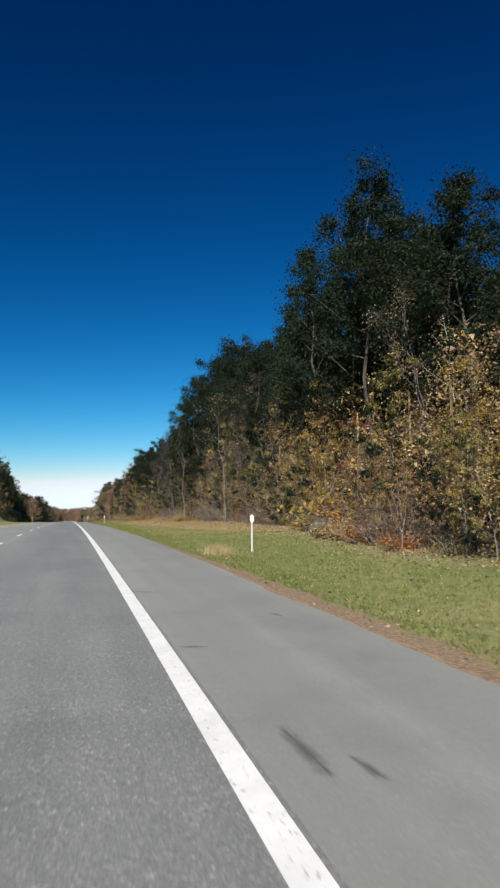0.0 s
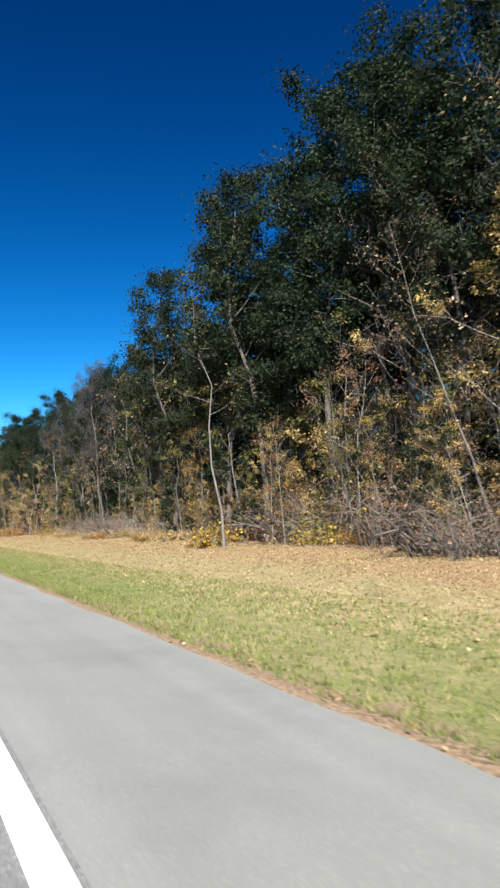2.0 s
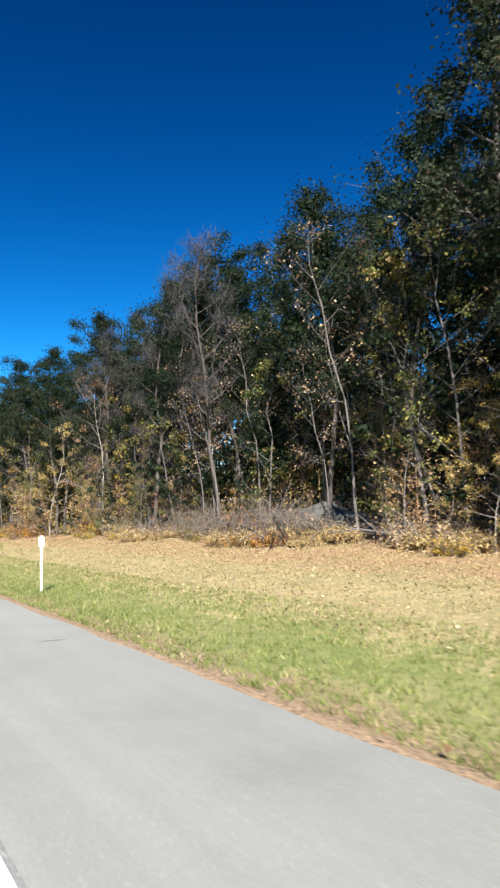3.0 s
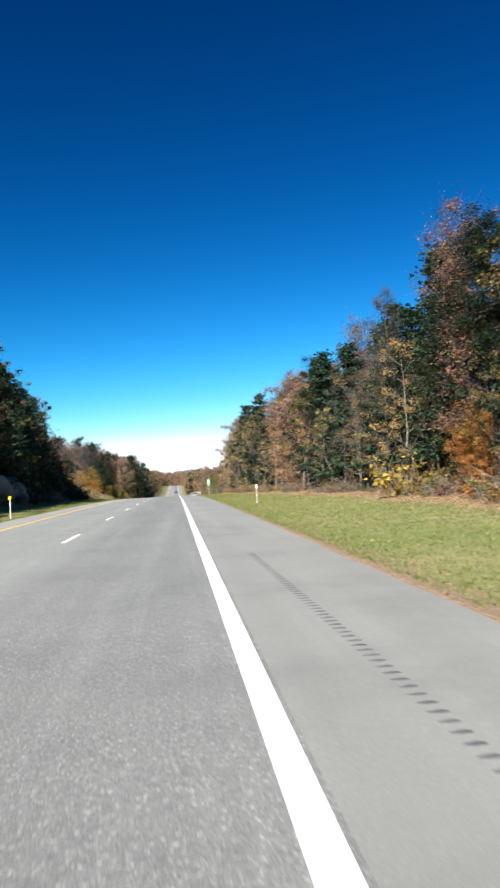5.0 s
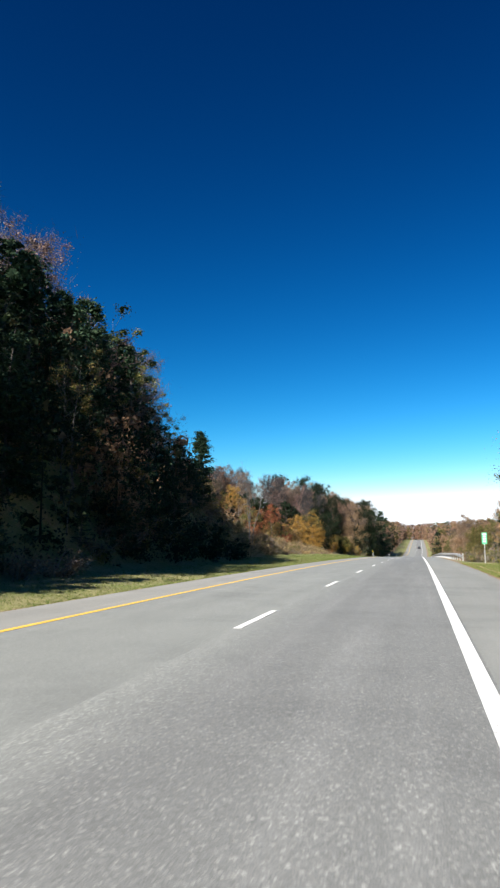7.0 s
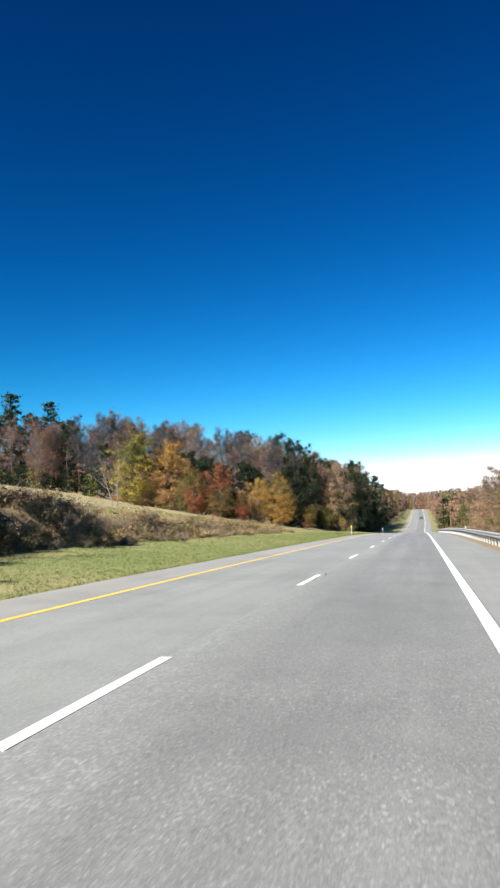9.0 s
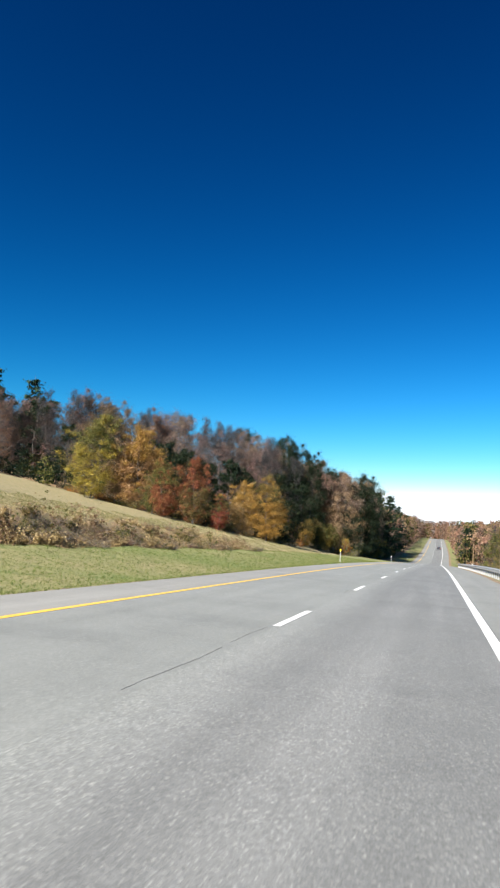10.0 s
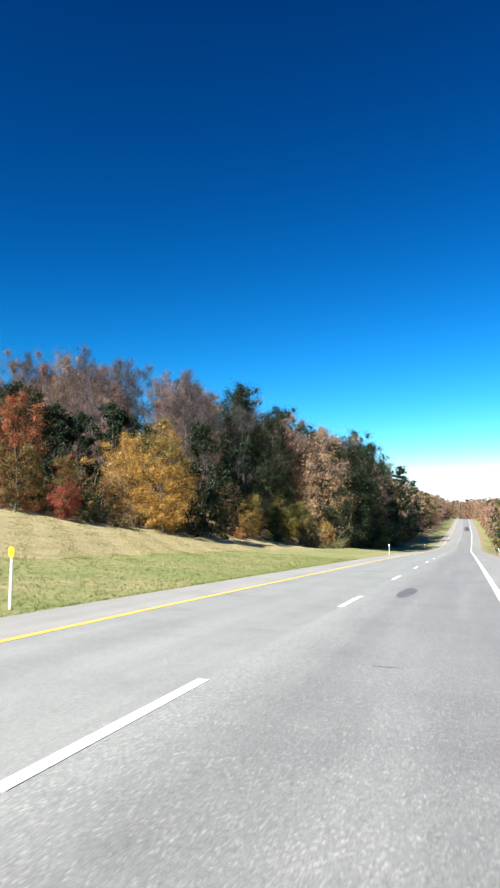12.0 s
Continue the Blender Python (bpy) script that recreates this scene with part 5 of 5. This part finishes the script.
# dark leaf colours added here stand for the shadow on the grass slope
far_woods("undergrowth", 29, ("oak", "pine", "oak"), [(-14.3 - rng.uniform(0, 3.2), q, rng.uniform(0.9, 2.0)) for q in rng.uniform(160, 258, 170) if not 198.5 < q < 206.5], "low dark %s growth at the foot of the bank", 110, 0.16, 0.5, "undergrowth", 6)
far_woods("undergrowth", 28, ("oak", "olive", "oak", "mauve"), [(q, 414 - (q + 34) * 0.05 + rng.uniform(2, 30), rng.uniform(3.5, 7)) for q in rng.uniform(-125, -32, 130)] + [(rng.uniform(-34, -18), q, rng.uniform(3, 7)) for q in rng.uniform(462, 600, 130)], "thick shaded %s undergrowth below the hillside trees", 120, 0.4, 0.42, "undergrowth", 8)
far_woods("undergrowth", 31, ("oak", "olive", "oak"), [(q, float(np.interp(q, [-58, -46, -35, -28], [408, 402, 411, 413])) + rng.uniform(2, 9), rng.uniform(2.0, 4.5)) for q in rng.uniform(-58, -27, 60)], "shaded %s undergrowth behind the meadow's front trees", 140, 0.25, 0.42, "undergrowth", 10)
# added dark growth takes the place of shadow below the tree crowns
far_woods("undergrowth", 30, ("oak", "oak", "olive"), [(q, 405 + (-66 - q) * 0.02 + rng.uniform(-2, 8), rng.uniform(2.5, 5.5)) for q in rng.uniform(-115, -68, 60)], "shaded %s undergrowth along the upper meadow", 120, 0.35, 0.45, "undergrowth", 8)
far_woods("bramble", 33, ("fern", "russet", "olive", "dry"), [(-15.3 - (q - 255) * 0.09 - rng.uniform(0, 5.0), q, rng.uniform(0.25, 0.8)) for q in rng.uniform(255, 285, 190)], "low %s bramble on the shaded bank", 80, 0.09, 0.8, "brush", 5)
far_woods("bramble", 32, ("russet", "olive", "fern", "dry"), [(-18.2 - 0.5 * (q - 284) / 73 - rng.uniform(0, 2.6), q, rng.uniform(0.3, 0.85)) for q in rng.uniform(283, 357, 200)], "dense %s bramble on the cut slope", 90, 0.09, 0.75, "brush", 5)
# autumn leaf mix, its salmon and mauve paled to stand for distance haze
far_woods("far_woods", 15, ("salmon", "mauve", "oak", "salmon", "olive", "mauve"), spots, "distant autumn woods of %s trees", 200, 0.5, knots=14, per=20)


# ---------------------------------------------------------------- rocks
def rock(seed, sx, sy, sz):
    r = np.random.default_rng(seed)
    bm = bmesh.new()
    bmesh.ops.create_icosphere(bm, subdivisions=4, radius=1.0)
    cuts = r.normal(size=(11, 3))
    cuts /= np.linalg.norm(cuts, axis=1)[:, None]
    depth = r.uniform(0.62, 0.95, 11)
    for v in bm.verts:
        p = np.array(v.co)
        for c, d in zip(cuts, depth):
            over = p @ c - d
            if over > 0:
                p = p - c * over
        p = p * (1 + 0.08 * noise.noise(Vector(p * 2.1 + seed)) + 0.03 * noise.noise(Vector(p * 7 + seed)))
        v.co = Vector(p * np.array([sx, sy, sz]))
    return bm


for i, (x, yy, a, b, c, lift) in enumerate(((-15.9, 202.5, 1.8, 4.1, 2.1, 1.8), (-15.4, 209.8, 1.4, 3.0, 1.9, 1.7), (-15.6, 217.0, 1.2, 2.6, 1.3, 1.4))):
    ob = tagged(new("rock_ledge", mesh_of(rock(300 + i * 7, a, b, c), "rock_ledge", ROCK)), "grey weathered rock ledge jutting from the bank", "rock", "bank rocks")
    ob.matrix_basis = pose(x, yy, land_z(x, yy) + lift - 1.5, 0, -28, 10 * (i % 3 - 1))
for i, (x, yy, s) in enumerate(((16.1, 104.2, 1.0), (15.9, 105.9, 1.35), (16.6, 107.8, 1.5), (16.2, 109.8, 1.25), (16.9, 111.9, 1.1), (15.6, 107.4, 0.7), (14.8, 47.0, 0.8), (13.0, 20.5, 0.7))):
    ob = tagged(new("boulder", mesh_of(rock(320 + i, s, s * 1.2, s * 0.8), "boulder", ROCK_SHADED)), "grey boulder among brush at the wood's edge", "rock", "wood edge boulders")
    ob.matrix_basis = pose(x, yy, land_z(x, yy) + s * 0.12, 0, 0, 40 * i)


# ---------------------------------------------------------------- upturned stump
stump = tagged(new("tree_stump"), "dark upturned root stump at the edge of the woods", "stump")
part("root_plate", rock(340, 0.85, 0.55, 0.55), BARK_DARK, stump)
r = np.random.default_rng(31)
for i in range(9):
    limb = Soup()
    a = i * 0.7 + r.uniform(-0.2, 0.2)
    d = np.array([math.cos(a) * 0.9, -0.35 + r.normal(0, 0.2), math.sin(a) * 0.9])
    limb.tube(d * np.array([[0.3], [0.6], [0.8]]) + r.normal(0, 0.06, (3, 3)), [0.09, 0.06, 0.02], 5)
    part("root", limb.mesh("root", BARK_DARK, True), BARK_DARK, stump)
stump.matrix_basis = pose(10.1, 30.9, land_z(10.1, 30.9) + 0.25, 0, 0, 20)
copy_thing(stump, pose(11.1, 19.6, land_z(11.1, 19.6) + 0.2, 0, 0, 75))


# ---------------------------------------------------------------- fallen branches
def fallen(seed, length):
    r = np.random.default_rng(seed)
    thing = tagged(new("fallen_branch"), "grey dry fallen branch lying in the brush", "branch", "fallen branches")
    s = Soup()
    t = np.linspace(0, 1, 6)[:, None]
    main = np.array([0, length, 0.35 * length * r.uniform(0, 0.6)]) * t + r.normal(0, 0.06, (6, 3)) * length * t + np.array([0, 0, 0.08])
    s.tube(main, 0.05 * (1 - 0.8 * t[:, 0]) + 0.008, 6)
    part("limb", s.mesh("limb", BARK_GREY, True), BARK_GREY, thing)
    for _ in range(6):
        k, s = r.integers(1, 5), Soup()
        d = np.array([r.normal(0, 0.6), r.uniform(0.2, 0.8), abs(r.normal(0, 0.5))]) * length * 0.35
        s.tube(main[k] + d * np.linspace(0, 1, 3)[:, None], [0.025, 0.016, 0.005], 4)
        part("side_branch", s.mesh("side_branch", BARK_GREY, True), BARK_GREY, thing)
    return thing


logs = [fallen(400 + i, 2.4 + 0.5 * i) for i in range(4)]
rng = np.random.default_rng(16)
for i in range(44):
    yy = rng.uniform(5, 250) if i > 14 else rng.uniform(96, 114)
    x = float(wood_edge(yy)) + rng.uniform(0.2, 2.8)
    m = pose(x, yy, land_z(x, yy) + 0.02, rng.uniform(0, 14), 0, rng.uniform(0, 360))
    if i < 4:
        logs[i].matrix_basis = m
    else:
        copy_thing(logs[i % 4], m)


# ---------------------------------------------------------------- roadside furniture
def delineator(x, yy, plate, label, height=1.25, plate_h=0.28, post=None):
    thing = tagged(new("delineator_post"), label, "road post", "delineator posts")
    bm = box_bm(0.05, 0.010, height, (0, 0, height / 2), 0.003)
    box_bm(0.010, 0.025, height, (-0.022, 0.010, height / 2), 0.0, bm)
    box_bm(0.010, 0.025, height, (0.022, 0.010, height / 2), 0.0, bm)
    part("post", bm, post or POST_GREY, thing)
    p = box_bm(0.13, 0.010, plate_h, (0, -0.014, height - plate_h / 2 + 0.03))
    bmesh.ops.bevel(p, geom=[e for e in p.edges if abs(e.verts[0].co.y - e.verts[1].co.y) > 0.005], offset=0.035, segments=4, affect="EDGES")
    part("reflector", p, plate, thing)
    thing.matrix_basis = pose(x, yy, land_z(x, yy) - 0.02, 0, 0, 0)
    return thing


for x, yy in ((5.0, 23.5), (3.65, 101.8), (4.7, 188.7), (4.3, 345.0), (4.3, 401.0), (4.4, 470.0)):
    delineator(x, yy, POST_WHITE, "white roadside delineator post with white reflector")
for x, yy in ((-9.95, 184.1), (-10.1, 354.0)):
    delineator(x, yy, REFLECT_YELLOW, "grey-white delineator post with yellow reflector", 1.3, 0.24)
for x, yy in ((-9.7, 428.2), (-9.9, 509.0)):
    delineator(x, yy, POST_WHITE, "white delineator post beside the passing lane", 1.25, 0.3)



def far_car():
    car = tagged(new("car"), "small dark car far ahead on the driving lane", "car")
    body = box_bm(1.78, 4.4, 0.62, (0, 0, 0.62), 0.12)
    for v in body.verts:
        if v.co.y > 1.5 and v.co.z > 0.7:
            v.co.z -= 0.10
    part("body", body, CAR_PAINT, car)
    cabin = box_bm(1.62, 2.5, 0.56, (0, -0.35, 1.18))
    for v in cabin.verts:
        if v.co.z > 1.2:
            v.co.x *= 0.80
            v.co.y = -0.35 + (v.co.y + 0.35) * 0.68
    bmesh.ops.bevel(cabin, geom=list(cabin.edges), offset=0.06, segments=2, affect="EDGES")
    part("cabin", cabin, CAR_PAINT, car)
    for y0, y1, name in ((-1.50, -1.26, "rear_window"), (0.86, 0.62, "windscreen")):
        w = 0.66
        out = -0.03 if y0 < 0 else 0.03
        part(name, mesh_from(name, [(-w, y0 + out, 0.98), (w, y0 + out, 0.98), (w * 0.86, y1 + out, 1.38), (-w * 0.86, y1 + out, 1.38), (-w, y0, 0.96), (w, y0, 0.96), (w * 0.86, y1, 1.40), (-w * 0.86, y1, 1.40)], [(0, 1, 2, 3), (4, 5, 1, 0), (5, 6, 2, 1), (6, 7, 3, 2), (7, 4, 0, 3)], CAR_GLASS), CAR_GLASS, car)
    for side in (-1, 1):
        part("tail_light", box_bm(0.30, 0.05, 0.16, (side * 0.70, -2.19, 0.78), 0.02), TAIL_RED, car)
        for y0 in (-1.35, 1.4):
            tyre = bmesh.new()
            bmesh.ops.create_cone(tyre, cap_ends=True, segments=20, radius1=0.32, radius2=0.32, depth=0.2, matrix=Matrix.Translation((side * 0.80, y0, 0.32)) @ Matrix.Rotation(radians(90), 4, "Y"))
            wheel = part("wheel", tyre, RUBBER, car)
            rim = bmesh.new()
            bmesh.ops.create_cone(rim, cap_ends=True, segments=16, radius1=0.20, radius2=0.18, depth=0.22, matrix=Matrix.Translation((side * 0.81, y0, 0.32)) @ Matrix.Rotation(radians(90), 4, "Y"))
            part("rim", rim, GALV, wheel)
    part("bumper", box_bm(1.70, 0.12, 0.22, (0, -2.2, 0.45), 0.04), CAR_PAINT, car)
    car.matrix_basis = on_road(-1.75, 655.0)
    return car


far_car()

sign = tagged(new("marker_sign"), "small green roadside marker sign on a post", "road sign")
part("post", box_bm(0.06, 0.05, 2.7, (0, 0, 1.35), 0.004), GALV, sign)
panel = part("panel", box_bm(0.46, 0.012, 1.05, (0, -0.035, 2.25), 0.004), SIGN_GREEN, sign, "green marker panel")
for z, w in ((2.62, 0.3), (2.42, 0.24), (2.2, 0.26), (1.98, 0.26)):
    part("bar", box_bm(w, 0.006, 0.1, (0, -0.046, z)), POST_WHITE, panel)
sign.matrix_basis = pose(5.2, 267.6, land_z(5.2, 267.6) - 0.05, 0, 0, 0)


def guard_rail(x, y0, y1):
    thing = tagged(new("guard_rail"), "galvanised steel W-beam guard rail on posts", "guard rail")
    prof = [(0.0, -0.155), (0.02, -0.15), (-0.06, -0.1), (-0.06, -0.05), (0.015, -0.01), (0.015, 0.01), (-0.06, 0.05), (-0.06, 0.1), (0.02, 0.15), (0.0, 0.155)]
    ys = np.append(np.arange(y0, y1, 1.905), y1)
    verts, n = [], len(prof)
    for yy in ys:
        flare = 0.9 * max(0.0, 1 - (yy - y0) / 14.0) ** 2
        drop = 0.25 * max(0.0, 1 - (yy - y0) / 4.0)
        for dx, dz in prof:
            verts.append((x + flare + dx, yy, float(road_z(yy)) + 0.55 + dz - drop))
        for dx, dz in reversed(prof):
            verts.append((x + flare + dx + 0.006, yy, float(road_z(yy)) + 0.55 + dz - drop))
    m = 2 * n
    faces = [(i * m + j, i * m + (j + 1) % m, (i + 1) * m + (j + 1) % m, (i + 1) * m + j) for i in range(len(ys) - 1) for j in range(m)]
    part("beam", mesh_from("beam", verts, faces, GALV), GALV, thing)
    post_mesh = mesh_of(box_bm(0.10, 0.15, 1.1, (0.1, 0, 0.15), 0.006), "post", GALV)
    for yy in ys:
        flare = 0.9 * max(0.0, 1 - (yy - y0) / 14.0) ** 2
        part("post", post_mesh, GALV, thing).matrix_basis = pose(x + flare, float(yy), float(road_z(yy)))
    return thing


guard_rail(3.2, 284.0, 440.0)


# ---------------------------------------------------------------- grass blades and fallen leaves
def blades(name, seed, count, region, label, hmin=0.04, hmax=0.095, skin=None):
    """Tufts of mown grass over a stretch of verge."""
    r = np.random.default_rng(seed)
    x, yy = region(r, count)
    root = np.stack([x, yy, land(x, yy) - 0.01], 1)
    rep = np.repeat(root, 4, axis=0) + np.concatenate([r.normal(0, 0.035, (count * 4, 2)), np.zeros((count * 4, 1))], 1)
    h = r.uniform(hmin, hmax, (count * 4, 1))
    tip = rep + np.concatenate([r.normal(0, 0.45, (count * 4, 2)), np.ones((count * 4, 1))], 1) * h
    v, f = strands(rep, tip, r, 0.005 if hmin > 0.1 else 0.008)
    return tagged(new(name, mesh_from(name, v, f, skin or GRASS)), label, "grass", "", "stuff")


def verge_right(r, n):
    yy = r.uniform(-2, 262, n)
    bare = np.interp(yy, [12, 26], [0.6, 0.25])
    w = (np.minimum(wood_edge(yy) - 1.5, 12) - X_RIGHT - bare) * np.interp(yy, [35, 52, 80, 122, 140], [1.0, 0.55, 0.42, 0.42, 1.0])
    return X_RIGHT + bare + w * r.uniform(0, 1, n) ** 1.3, yy


def verge_dry(r, n):
    yy = r.uniform(40, 136, n)
    return 4.6 + (wood_edge(yy) - 4.8) * r.uniform(0, 1, n) ** 0.8, yy


def verge_left(r, n):
    yy = r.uniform(172, 400, n)
    return X_LEFT - 0.15 - 11.0 * r.uniform(0, 1, n) ** 1.4, yy


blades("grass_verge", 21, 85000, verge_right, "short green and straw-coloured mown grass on the verge")
blades("dry_verge", 26, 42000, verge_dry, "short straw-coloured dry grass before the woods", 0.03, 0.08, DRY_GRASS)


def meadow(r, n):
    yy = r.uniform(296, 412, n)
    x = -19.5 - (8 + (yy - 296) * 0.16) * r.uniform(0, 1, n)
    return np.where((yy < 357) & (x > -22.5), x - 3.0, x), yy


blades("meadow_grass", 25, 60000, meadow, "tan and green uncut meadow grass", 0.06, 0.14, MEADOW)
blades("grass_verge", 22, 60000, verge_left, "short green mown grass beside the passing lane", skin=GRASS_GREEN)


def litter_leaves(seed, count):
    r = np.random.default_rng(seed)
    yy = r.uniform(0, 262, count)
    near = np.interp(yy, [0, 35, 60, 118, 135], [0.0, 0.35, 1.0, 1.0, 0.15])
    x = wood_edge(yy) + r.normal(0, 1, count) * (1.0 + 1.5 * near) + 0.6 - 2.3 * near
    wide = r.uniform(0, 1, count) < 0.6 * near
    x = np.where(wide, wood_edge(yy) - 8.5 * r.uniform(0, 1, count) ** 1.5, x)
    stray = r.uniform(0, 1, count) < 0.006
    x = np.where(stray, X_RIGHT + np.abs(r.normal(0.15, 0.25, count)), np.maximum(x, X_RIGHT + 0.8))
    c = np.stack([x, yy, land(x, yy) + r.uniform(0.02, 0.09, count)], 1)
    v, f = leaf_quads(c, r, 0.048, 0.05, 1.2)
    return tagged(new("fallen_leaves", mesh_from("fallen_leaves", v, f, LEAF["dry"])), "dry tan fallen leaves strewn before the woods", "leaves", "", "stuff")


litter_leaves(23, 100000)


def straw_spots(r, n):
    spots = np.array([(3.5, 22.3), (3.65, 22.7), (3.4, 21.9), (3.9, 23.1), (3.2, 9.0), (6.0, 12.5), (4.4, 37.0)])
    pick = r.choice(len(spots), n, p=[0.32, 0.28, 0.18, 0.16, 0.0, 0.01, 0.05])
    return spots[pick, 0] + r.normal(0, 0.16, n), spots[pick, 1] + r.normal(0, 0.22, n)


def bank_spots(r, n):
    yy = r.uniform(256, 357, n)
    return np.interp(yy, [256, 285, 357], [-15.0, -17.9, -18.6]) - np.interp(yy, [256, 285], [6.5, 3.4]) * r.uniform(0, 1, n), yy


blades("dry_grass", 35, 4500, bank_spots, "tall dead tan grass on the cut slope", 0.2, 0.55, LEAF["fern"])
blades("dry_grass", 24, 230, straw_spots, "tufts of tall straw-coloured grass on the verge", 0.18, 0.42, LEAF["straw"])
